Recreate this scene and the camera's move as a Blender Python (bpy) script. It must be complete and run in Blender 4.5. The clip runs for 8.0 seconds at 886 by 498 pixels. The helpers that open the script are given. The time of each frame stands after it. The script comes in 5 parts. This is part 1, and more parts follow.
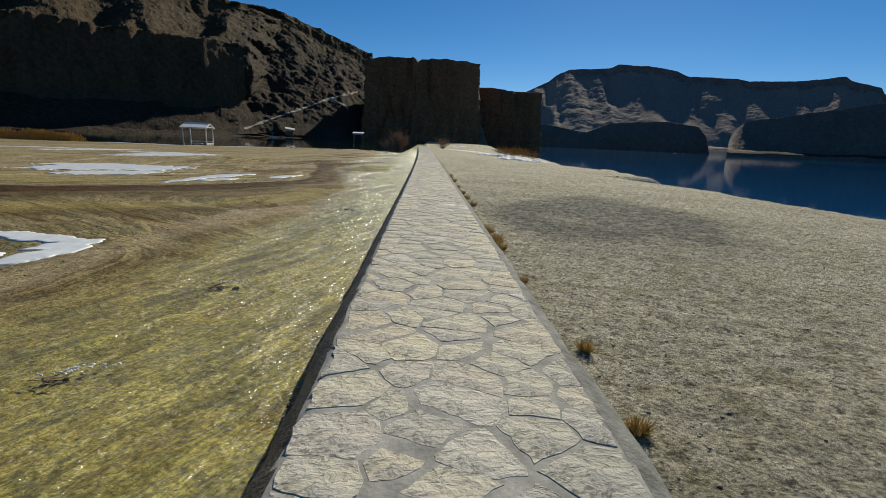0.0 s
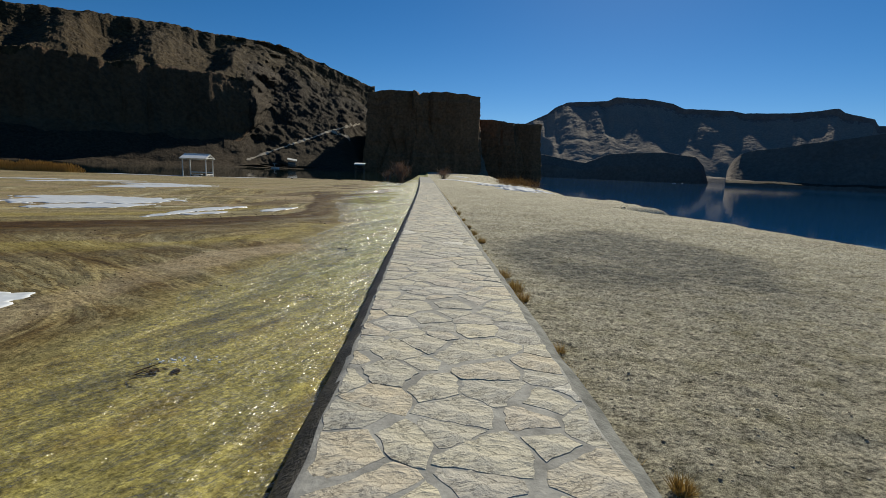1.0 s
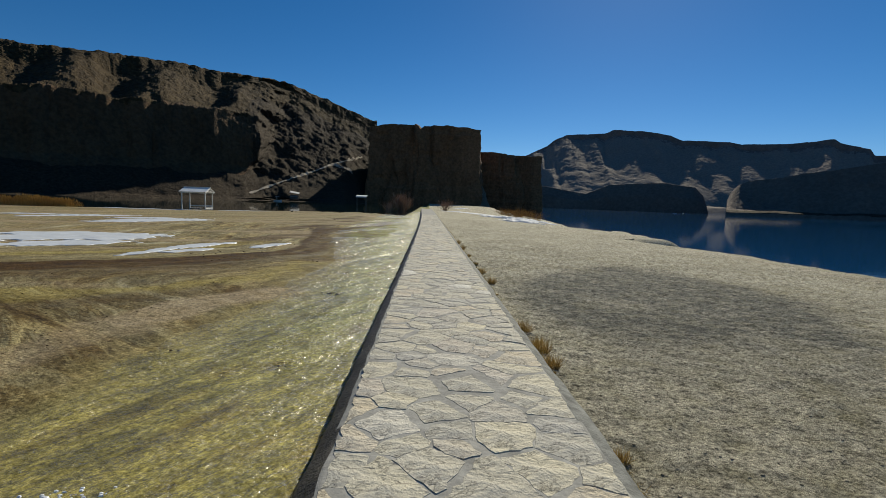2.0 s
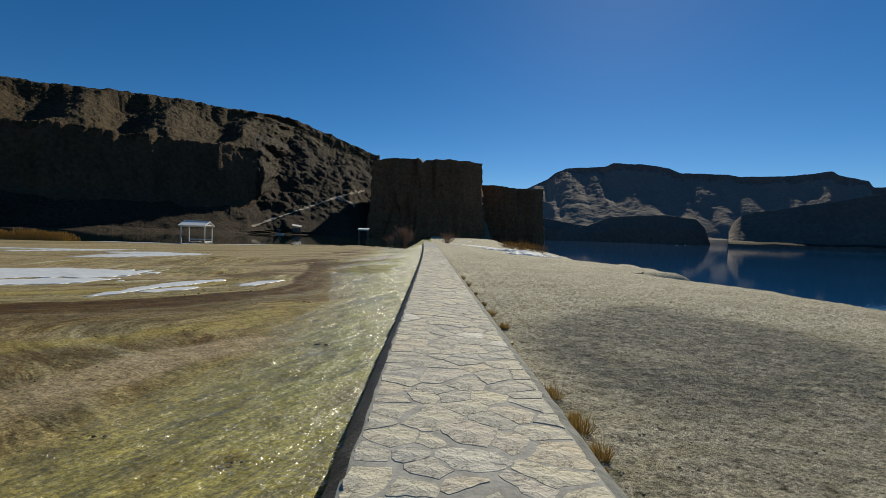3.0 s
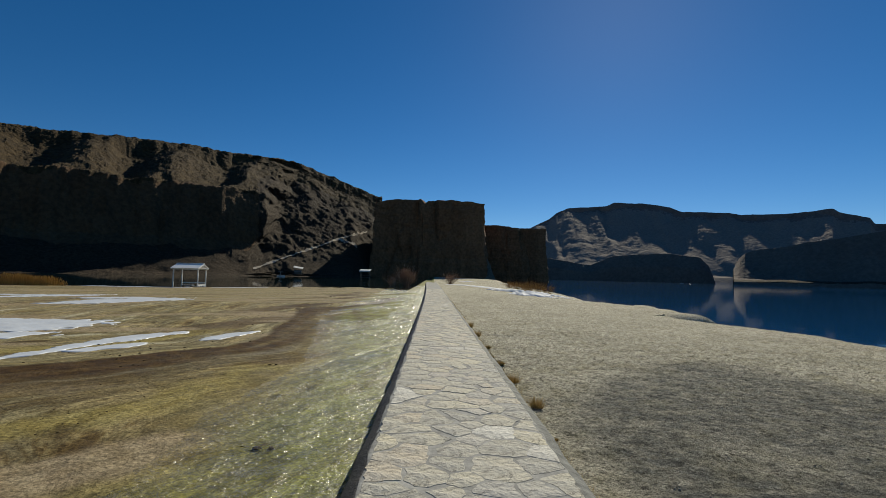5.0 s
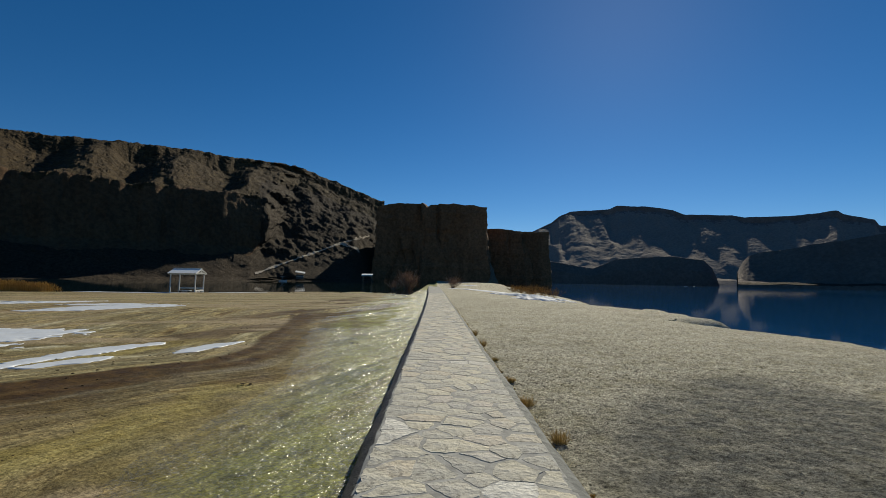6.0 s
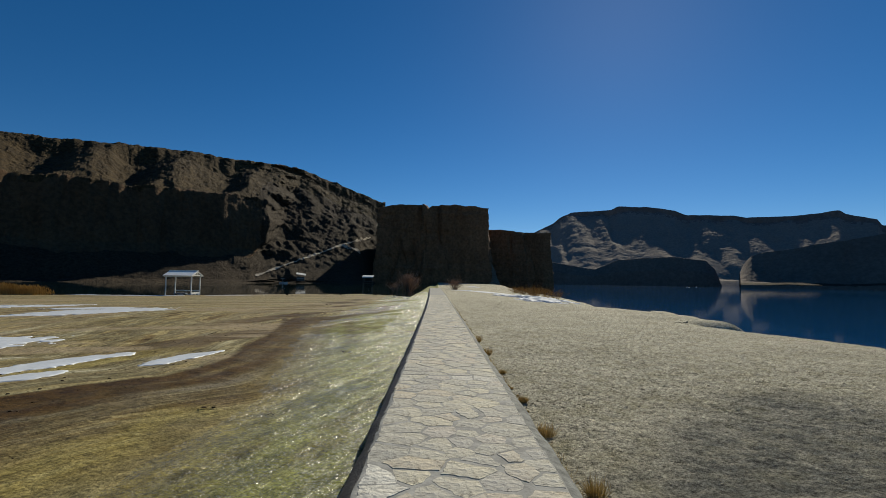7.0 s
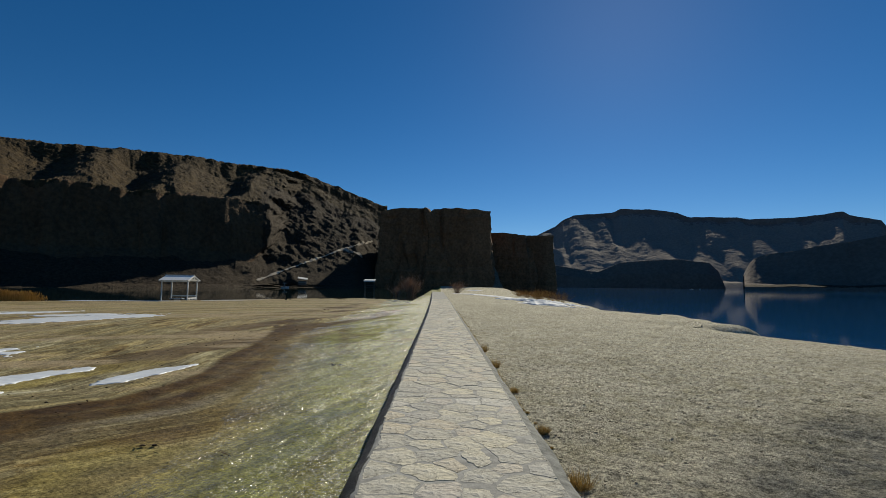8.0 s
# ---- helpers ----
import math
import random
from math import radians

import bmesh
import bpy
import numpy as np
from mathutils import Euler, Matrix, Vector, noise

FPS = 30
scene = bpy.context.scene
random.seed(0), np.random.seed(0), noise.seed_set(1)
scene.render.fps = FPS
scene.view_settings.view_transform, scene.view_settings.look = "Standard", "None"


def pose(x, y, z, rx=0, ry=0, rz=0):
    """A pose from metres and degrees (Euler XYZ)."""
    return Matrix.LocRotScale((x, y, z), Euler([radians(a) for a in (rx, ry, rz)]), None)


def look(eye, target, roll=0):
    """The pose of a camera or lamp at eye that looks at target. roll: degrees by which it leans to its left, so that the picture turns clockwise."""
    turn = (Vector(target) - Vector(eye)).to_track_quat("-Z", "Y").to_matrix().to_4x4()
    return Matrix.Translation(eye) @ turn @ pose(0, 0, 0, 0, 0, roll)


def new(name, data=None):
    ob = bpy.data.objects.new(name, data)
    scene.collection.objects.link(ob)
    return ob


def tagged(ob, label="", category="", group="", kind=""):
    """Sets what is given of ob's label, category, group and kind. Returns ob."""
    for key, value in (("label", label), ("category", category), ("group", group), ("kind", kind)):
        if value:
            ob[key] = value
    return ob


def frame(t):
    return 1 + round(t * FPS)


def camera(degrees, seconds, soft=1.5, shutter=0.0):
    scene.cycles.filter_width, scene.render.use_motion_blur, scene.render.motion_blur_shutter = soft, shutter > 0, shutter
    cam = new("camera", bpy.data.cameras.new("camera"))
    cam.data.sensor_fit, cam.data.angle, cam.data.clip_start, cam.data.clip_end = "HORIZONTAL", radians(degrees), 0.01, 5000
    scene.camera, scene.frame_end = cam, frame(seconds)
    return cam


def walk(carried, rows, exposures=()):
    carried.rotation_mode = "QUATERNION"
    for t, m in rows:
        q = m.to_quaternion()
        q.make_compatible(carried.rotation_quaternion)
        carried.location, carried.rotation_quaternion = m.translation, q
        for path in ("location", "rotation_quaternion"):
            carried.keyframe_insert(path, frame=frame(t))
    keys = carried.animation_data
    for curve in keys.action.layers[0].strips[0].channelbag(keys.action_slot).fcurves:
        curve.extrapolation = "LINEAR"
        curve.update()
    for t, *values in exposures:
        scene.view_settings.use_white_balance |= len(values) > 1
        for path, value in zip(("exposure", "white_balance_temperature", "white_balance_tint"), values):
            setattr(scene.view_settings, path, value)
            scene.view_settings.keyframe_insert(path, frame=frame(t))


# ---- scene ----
cam = camera(87.0, 8.0, 0.85)

PATH = [
    (0, (-0.138, -0.76, 1.435), (-0.052, 1.186, 0.981), 2.5),
    (0.5, (-0.163, -0.158, 1.433), (-0.081, 1.801, 1.038), 2.4),
    (1, (-0.19, 0.407, 1.439), (-0.112, 2.378, 1.108), 2.4),
    (1.5, (-0.203, 0.989, 1.447), (-0.13, 2.97, 1.181), 2.2),
    (3, (-0.247, 2.561, 1.489), (-0.194, 4.559, 1.428), 1.8),
    (3.5, (-0.271, 3.073, 1.512), (-0.222, 5.072, 1.52), 1.8),
    (4, (-0.259, 3.66, 1.504), (-0.215, 5.658, 1.57), 1.6),
    (4.5, (-0.253, 4.174, 1.498), (-0.211, 6.171, 1.593), 1.4),
    (6, (-0.181, 5.761, 1.499), (-0.156, 7.757, 1.628), 1.0),
    (6.5, (-0.174, 6.289, 1.501), (-0.151, 8.285, 1.632), 0.9),
    (7, (-0.148, 6.835, 1.509), (-0.129, 8.831, 1.644), 0.8),
    (7.5, (-0.129, 7.423, 1.498), (-0.113, 9.418, 1.64), 0.6),
    (8, (-0.118, 7.997, 1.503), (-0.109, 9.991, 1.653), 0.5),
]
walk(cam, [(t, look(eye, target, roll)) for t, eye, target, roll in PATH], [(0, 0.0), (3, -0.03), (8, -0.12)])

# ---- world, sun, exposure ----
SUN_AZ, SUN_EL = 22.0, 31.5          # degrees to the right of the walkway, and up
sun_way = Vector((math.sin(radians(SUN_AZ)) * math.cos(radians(SUN_EL)),
                  math.cos(radians(SUN_AZ)) * math.cos(radians(SUN_EL)), math.sin(radians(SUN_EL))))
world = bpy.data.worlds.new("sky")
scene.world = world
world.use_nodes = True
wn = world.node_tree.nodes
sky = wn.new("ShaderNodeTexSky")
sky.sky_type, sky.sun_disc = "NISHITA", False
sky.sun_elevation, sky.sun_rotation = radians(SUN_EL), radians(SUN_AZ)
sky.altitude, sky.air_density, sky.dust_density, sky.ozone_density = 3600, 1.1, 0.8, 4.0
wn["Background"].inputs["Strength"].default_value = 0.074
deep = wn.new("ShaderNodeHueSaturation")
deep.inputs["Hue"].default_value, deep.inputs["Saturation"].default_value = 0.499, 1.27
world.node_tree.links.new(sky.outputs[0], deep.inputs["Color"])
world.node_tree.links.new(deep.outputs[0], wn["Background"].inputs["Color"])
sun_data = bpy.data.lights.new("sun", "SUN")
sun_data.energy, sun_data.angle, sun_data.color = 5.0, radians(0.5), (1.0, 0.925, 0.735)
sun = new("sun", sun_data)
sun.matrix_world = look(sun_way * 200, (0, 0, 0))


# ---- noise and mesh helpers ----
def hash2(ix, iy, seed):
    h = (ix.astype(np.int64) * 374761393 + iy.astype(np.int64) * 668265263 + seed * 1274126177) & 0x7FFFFFFF
    h = ((h ^ (h >> 13)) * 1274126177) & 0x7FFFFFFF
    return ((h ^ (h >> 16)) & 0xFFFFF) / float(0xFFFFF)


def value_noise(x, y, seed=0):
    """Smooth noise from 0 to 1 on arrays."""
    x, y = np.asarray(x, float), np.asarray(y, float)
    ix, iy = np.floor(x), np.floor(y)
    fx, fy = x - ix, y - iy
    u, v = fx * fx * (3 - 2 * fx), fy * fy * (3 - 2 * fy)
    a, b = hash2(ix, iy, seed), hash2(ix + 1, iy, seed)
    c, d = hash2(ix, iy + 1, seed), hash2(ix + 1, iy + 1, seed)
    return (a * (1 - u) + b * u) * (1 - v) + (c * (1 - u) + d * u) * v


def fbm(x, y, octaves=4, seed=0, gain=0.5):
    """Layered noise, about -1 to 1."""
    x, y = np.asarray(x, float), np.asarray(y, float)
    total, amp, norm = 0.0, 1.0, 0.0
    for k in range(octaves):
        total = total + amp * (value_noise(x * 2 ** k + 17.3 * k, y * 2 ** k - 9.1 * k, seed + k) * 2 - 1)
        norm, amp = norm + amp, amp * gain
    return total / norm


def smooth(lo, hi, v):
    t = np.clip((np.asarray(v, float) - lo) / (hi - lo), 0, 1)
    return t * t * (3 - 2 * t)


def grid_mesh(name, px, py, pz, material, keep=None, smooth_shade=True):
    """A sheet from arrays of one shape; keep: which cells to keep."""
    rows, cols = px.shape
    verts = np.stack([px, py, pz], -1).reshape(-1, 3)
    idx = np.arange(rows * cols).reshape(rows, cols)
    quads = np.stack([idx[:-1, :-1], idx[:-1, 1:], idx[1:, 1:], idx[1:, :-1]], -1).reshape(-1, 4)
    if keep is not None:
        quads = quads[keep.reshape(-1)]
    used, inverse = np.unique(quads, return_inverse=True)
    quads, verts = inverse.reshape(-1, 4), verts[used]
    me = bpy.data.meshes.new(name)
    me.vertices.add(len(verts)), me.loops.add(quads.size), me.polygons.add(len(quads))
    me.vertices.foreach_set("co", verts.ravel())
    me.loops.foreach_set("vertex_index", quads.ravel().astype(np.int32))
    me.polygons.foreach_set("loop_start", np.arange(0, quads.size, 4, dtype=np.int32))
    me.polygons.foreach_set("loop_total", np.full(len(quads), 4, dtype=np.int32))
    me.update(calc_edges=True)
    me.polygons.foreach_set("use_smooth", np.full(len(quads), smooth_shade))
    me.materials.append(material)
    return me, used


def weight(me, name, values):
    layer = me.attributes.new(name, "FLOAT", "POINT")
    layer.data.foreach_set("value", np.asarray(values, np.float32).ravel())


def part(name, bm, material, parent=None, label="", shade=False):
    """One bmesh as one mesh object, under a thing where one is given."""
    me = bpy.data.meshes.new(name)
    bm.to_mesh(me)
    bm.free()
    if shade:
        me.polygons.foreach_set("use_smooth", np.full(len(me.polygons), True))
    me.materials.append(material)
    ob = new(name, me)
    if parent is not None:
        ob.parent = parent
    if label:
        tagged(ob, label)
    return ob


def thing(name, m, label, category, group=""):
    ob = new(name)
    ob.matrix_basis = m
    ob.empty_display_size = 0.2
    return tagged(ob, label, category, group)


def box(bm, size, at, m=None, bevel=0.0):
    """A box of that size about a centre, its edges bevelled."""
    made = bmesh.ops.create_cube(bm, size=1.0)["verts"]
    bmesh.ops.scale(bm, vec=size, verts=made)
    if bevel:
        edges = list({e for v in made for e in v.link_edges})
        made = list({v for f in bmesh.ops.bevel(bm, geom=edges, offset=bevel, segments=1, affect="EDGES")["faces"] for v in f.verts} | {v for v in made if v.is_valid})
    if m is not None:
        bmesh.ops.transform(bm, matrix=m, verts=made)
    bmesh.ops.translate(bm, vec=at, verts=made)
    return made


# ---- materials ----
def node_material(name, rough=0.8, metal=0.0, spec=0.5):
    mat = bpy.data.materials.new(name)
    mat.use_nodes = True
    nt = mat.node_tree
    bsdf = nt.nodes["Principled BSDF"]
    bsdf.inputs["Roughness"].default_value = rough
    bsdf.inputs["Metallic"].default_value = metal
    bsdf.inputs["Specular IOR Level"].default_value = spec
    return mat, nt, bsdf


def coords(nt, scale=(1, 1, 1), turn=0.0, source="Object"):
    tc, mp = nt.nodes.new("ShaderNodeTexCoord"), nt.nodes.new("ShaderNodeMapping")
    if turn:
        mp.vector_type = "TEXTURE"
        scale = tuple(1 / k for k in scale)
    mp.inputs["Scale"].default_value = scale
    mp.inputs["Rotation"].default_value = (0, 0, radians(turn))
    nt.links.new(tc.outputs[source], mp.inputs["Vector"])
    return mp.outputs[0]


def noise_node(nt, vec, scale, detail=4.0, rough=0.55, distort=0.0):
    n = nt.nodes.new("ShaderNodeTexNoise")
    n.inputs["Scale"].default_value, n.inputs["Detail"].default_value = scale, detail
    n.inputs["Roughness"].default_value, n.inputs["Distortion"].default_value = rough, distort
    nt.links.new(vec, n.inputs["Vector"])
    return n.outputs["Fac"]


def ramp(nt, fac, stops):
    r = nt.nodes.new("ShaderNodeValToRGB")
    el = r.color_ramp.elements
    while len(el) < len(stops):
        el.new(0.5)
    for e, (p, c) in zip(el, stops):
        e.position, e.color = p, (*c, 1) if not isinstance(c, (int, float)) else (c, c, c, 1)
    nt.links.new(fac, r.inputs[0])
    return r.outputs[0]


def mix(nt, fac, a, b, how="MIX"):
    m = nt.nodes.new("ShaderNodeMix")
    m.data_type, m.blend_type = "RGBA", how
    for socket, v in ((m.inputs[0], fac), (m.inputs[6], a), (m.inputs[7], b)):
        if isinstance(v, (int, float)):
            socket.default_value = v
        elif isinstance(v, tuple):
            socket.default_value = (*v, 1)
        else:
            nt.links.new(v, socket)
    return m.outputs[2]


def calc(nt, how, a, b=0.0, clamp=False):
    m = nt.nodes.new("ShaderNodeMath")
    m.operation, m.use_clamp = how, clamp
    for socket, v in zip(m.inputs, (a, b)):
        if isinstance(v, (int, float)):
            socket.default_value = v
        else:
            nt.links.new(v, socket)
    return m.outputs[0]


def attr(nt, name):
    a = nt.nodes.new("ShaderNodeAttribute")
    a.attribute_name = name
    return a.outputs["Fac"]


def bump(nt, bsdf, height, strength=0.5, distance=0.02, below=None):
    b = nt.nodes.new("ShaderNodeBump")
    b.inputs["Strength"].default_value, b.inputs["Distance"].default_value = strength, distance
    nt.links.new(height, b.inputs["Height"])
    if below is not None:
        nt.links.new(below, b.inputs["Normal"])
    nt.links.new(b.outputs[0], bsdf.inputs["Normal"])
    return b.outputs[0]


def setc(nt, bsdf, colour, rough=None):
    nt.links.new(colour, bsdf.inputs["Base Color"])
    if rough is not None:
        nt.links.new(rough, bsdf.inputs["Roughness"])


def rock_material(name, dark, light, scale, bump_m, streak=True, grain=0.75):
    """Layered rock: broad patches, fine grain, darker upright streaks."""
    mat, nt, bsdf = node_material(name, 0.95, spec=0.2)
    v = coords(nt)
    broad, fine = noise_node(nt, v, scale, 5, 0.6), noise_node(nt, v, scale * 14, 4, 0.65)
    col = mix(nt, broad, dark, light)
    col = mix(nt, grain, col, ramp(nt, fine, [(0.35, 0.2), (0.65, 1.1)]), "MULTIPLY")
    if streak:
        s = noise_node(nt, coords(nt, (1, 1, 0.12)), scale * 2.6, 5, 0.65)
        col = mix(nt, 0.5, col, ramp(nt, s, [(0.35, 0.45), (0.6, 1.0)]), "MULTIPLY")
    setc(nt, bsdf, col)
    b = bump(nt, bsdf, noise_node(nt, v, scale * 5, 6, 0.65), 0.9, bump_m)
    bump(nt, bsdf, noise_node(nt, v, scale * 18, 5, 0.7), 1.0, bump_m * 0.6, b)
    return mat


def plain_material(name, colour, rough=0.7, vary=0.35, scale=12.0, spec=0.4, metal=0.0, bump_m=0.002):
    """One colour with wear at two scales."""
    mat, nt, bsdf = node_material(name, rough, metal, spec)
    v = coords(nt)
    low = tuple(c * (1 - vary) for c in colour)
    col = mix(nt, ramp(nt, noise_node(nt, v, scale, 5), [(0.35, 0.0), (0.65, 1.0)]), low, colour)
    col = mix(nt, 0.35, col, ramp(nt, noise_node(nt, v, scale * 9, 3), [(0.3, 0.5), (0.7, 1.0)]), "MULTIPLY")
    setc(nt, bsdf, col)
    bump(nt, bsdf, noise_node(nt, v, scale * 5, 5), 0.6, bump_m)
    return mat


M_CLIFF = rock_material("cliff_rock", (0.050, 0.033, 0.014), (0.132, 0.088, 0.038), 0.05, 1.6)
M_WALL = rock_material("cliff_wall_rock", (0.090, 0.052, 0.027), (0.185, 0.110, 0.056), 0.05, 1.2, True, 0.5)
M_SCREE = rock_material("scree_rock", (0.034, 0.023, 0.014), (0.092, 0.065, 0.040), 0.09, 1.2, False)
M_TOWER = rock_material("tower_rock", (0.185, 0.090, 0.042), (0.34, 0.185, 0.092), 0.06, 0.8, True, 0.5)
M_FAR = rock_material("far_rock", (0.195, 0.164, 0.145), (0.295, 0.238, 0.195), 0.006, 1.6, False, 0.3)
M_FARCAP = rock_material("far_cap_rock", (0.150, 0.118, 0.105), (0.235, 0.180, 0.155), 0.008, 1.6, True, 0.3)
M_PALE = rock_material("pale_scree", (0.16, 0.125, 0.085), (0.30, 0.245, 0.175), 0.12, 0.6, False, 0.5)
M_HEAD = rock_material("headland_rock", (0.115, 0.088, 0.074), (0.215, 0.165, 0.132), 0.012, 2.5, False, 0.35)


def ground_left_material():
    """Wet travertine flat: algae under water, brown mud, pale crust."""
    mat, nt, bsdf = node_material("wet_flat", 0.8, spec=0.12)
    v = coords(nt)
    trace = nt.nodes.new("ShaderNodeCombineXYZ")            # across and along the old flow lines
    nt.links.new(attr(nt, "across"), trace.inputs[0])
    nt.links.new(calc(nt, "MULTIPLY", attr(nt, "along"), 0.13), trace.inputs[1])
    bands = noise_node(nt, trace.outputs[0], 1.25, 9, 0.66, 0.5)
    flat = ramp(nt, bands, [(0.33, (0.050, 0.030, 0.009)), (0.40, (0.20, 0.140, 0.050)), (0.455, (0.40, 0.33, 0.155)), (0.485, (0.14, 0.10, 0.036)),
                            (0.52, (0.34, 0.295, 0.155)), (0.56, (0.18, 0.145, 0.065)), (0.61, (0.40, 0.355, 0.20)), (0.67, (0.50, 0.465, 0.34))])
    wash = noise_node(nt, trace.outputs[0], 0.42, 5, 0.6, 0.8)
    flat = mix(nt, 0.8, flat, ramp(nt, wash, [(0.35, 0.45), (0.44, 1.45), (0.49, 0.7), (0.55, 1.55), (0.62, 0.6)]), "MULTIPLY")
    rill = noise_node(nt, trace.outputs[0], 5.5, 6, 0.7, 0.6)
    flat = mix(nt, 0.75, flat, ramp(nt, rill, [(0.36, 0.38), (0.44, 0.95), (0.50, 1.15), (0.53, 0.5), (0.56, 1.15)]), "MULTIPLY")
    flat = mix(nt, attr(nt, "yellow"), flat, ramp(nt, rill, [(0.35, (0.14, 0.105, 0.022)), (0.5, (0.36, 0.29, 0.085)), (0.65, (0.50, 0.43, 0.17))]))
    algae = ramp(nt, noise_node(nt, coords(nt, (1.2, 0.4, 1), -26), 1.6, 8, 0.68),
                 [(0.25, (0.12, 0.083, 0.030)), (0.40, (0.28, 0.22, 0.075)), (0.50, (0.42, 0.365, 0.135)), (0.60, (0.32, 0.285, 0.11)), (0.72, (0.47, 0.41, 0.21))])
    gold = ramp(nt, noise_node(nt, coords(nt, (1.2, 0.3, 1), -24), 1.2, 6, 0.6),
                [(0.3, (0.12, 0.072, 0.018)), (0.5, (0.27, 0.22, 0.085)), (0.7, (0.36, 0.31, 0.14))])
    algae = mix(nt, attr(nt, "gold"), algae, gold)
    algae = mix(nt, attr(nt, "green"), algae, (0.62, 0.72, 0.62), "MULTIPLY")
    col = mix(nt, attr(nt, "wet"), flat, algae)
    col = mix(nt, attr(nt, "mud"), col, ramp(nt, noise_node(nt, v, 3.0, 6), [(0.3, (0.034, 0.016, 0.004)), (0.7, (0.115, 0.064, 0.016))]))
    col = mix(nt, attr(nt, "crust"), col, ramp(nt, noise_node(nt, v, 5.0, 6), [(0.3, (0.30, 0.228, 0.128)), (0.7, (0.46, 0.372, 0.235))]))
    strand = noise_node(nt, coords(nt, (1, 0.24, 1), -27), 6.0, 7, 0.72, 0.6)
    col = mix(nt, calc(nt, "MULTIPLY", attr(nt, "wet"), 0.85), col, ramp(nt, strand, [(0.36, 0.38), (0.48, 0.95), (0.62, 1.4)]), "MULTIPLY")
    lumps = noise_node(nt, v, 7.0, 7, 0.7)
    col = mix(nt, 0.45, col, ramp(nt, lumps, [(0.36, 0.35), (0.52, 1.0), (0.7, 1.2)]), "MULTIPLY")
    fine = noise_node(nt, v, 26, 6, 0.7)
    col = mix(nt, 0.7, col, ramp(nt, fine, [(0.32, 0.18), (0.58, 1.05)]), "MULTIPLY")
    fleck = noise_node(nt, coords(nt, (1, 0.6, 1), -27), 38, 4, 0.7)
    col = mix(nt, 0.6, col, ramp(nt, fleck, [(0.36, 0.30), (0.47, 0.98), (0.62, 1.45)]), "MULTIPLY")
    setc(nt, bsdf, col, ramp(nt, noise_node(nt, v, 2.0, 5), [(0.35, 0.55), (0.65, 0.9)]))
    b = bump(nt, bsdf, noise_node(nt, v, 9, 8, 0.7), 0.8, 0.03)
    bump(nt, bsdf, fine, 0.8, 0.016, b)
    return mat


def ground_right_material():
    """Dry crumbly soil with short dead grass, and one darker blue-grey patch."""
    mat, nt, bsdf = node_material("dry_soil", 0.95, spec=0.15)
    v = coords(nt)
    broad = noise_node(nt, v, 0.35, 5, 0.6)
    clod = noise_node(nt, coords(nt, (1, 1.25, 1)), 9, 8, 0.75)
    col = ramp(nt, broad, [(0.3, (0.37, 0.343, 0.258)), (0.7, (0.50, 0.465, 0.362))])
    col = mix(nt, 0.85, col, ramp(nt, clod, [(0.37, 0.16), (0.47, 0.85), (0.62, 1.3)]), "MULTIPLY")
    tint = ramp(nt, noise_node(nt, v, 3.1, 5), [(0.45, 0.0), (0.7, 0.5)])
    col = mix(nt, tint, col, (0.20, 0.18, 0.08))
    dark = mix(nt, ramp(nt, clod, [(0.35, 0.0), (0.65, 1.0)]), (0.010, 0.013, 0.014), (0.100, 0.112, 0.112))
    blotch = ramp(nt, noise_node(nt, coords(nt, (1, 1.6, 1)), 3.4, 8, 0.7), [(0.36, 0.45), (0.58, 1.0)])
    col = mix(nt, calc(nt, "MULTIPLY", attr(nt, "greyed"), blotch), col, dark)
    speck = noise_node(nt, coords(nt, (1, 1.3, 1)), 30, 4, 0.7)
    col = mix(nt, 0.85, col, ramp(nt, speck, [(0.37, 0.30), (0.48, 0.95), (0.60, 1.55)]), "MULTIPLY")
    setc(nt, bsdf, col)
    b = bump(nt, bsdf, clod, 1.0, 0.07)
    bump(nt, bsdf, noise_node(nt, v, 45, 5, 0.75), 0.9, 0.014, b)
    return mat


def water_material(name, colour, scale, strength, dist, rough=0.06, stretch=(1, 1, 1)):
    mat, nt, bsdf = node_material(name, rough, spec=0.5)
    bsdf.inputs["IOR"].default_value = 1.33
    bsdf.inputs["Base Color"].default_value = (*colour, 1)
    v = coords(nt, stretch)
    b = bump(nt, bsdf, noise_node(nt, v, scale, 4, 0.6), strength, dist)
    bump(nt, bsdf, noise_node(nt, v, scale * 0.13, 3, 0.5), strength * 0.6, dist * 4, b)
    return mat


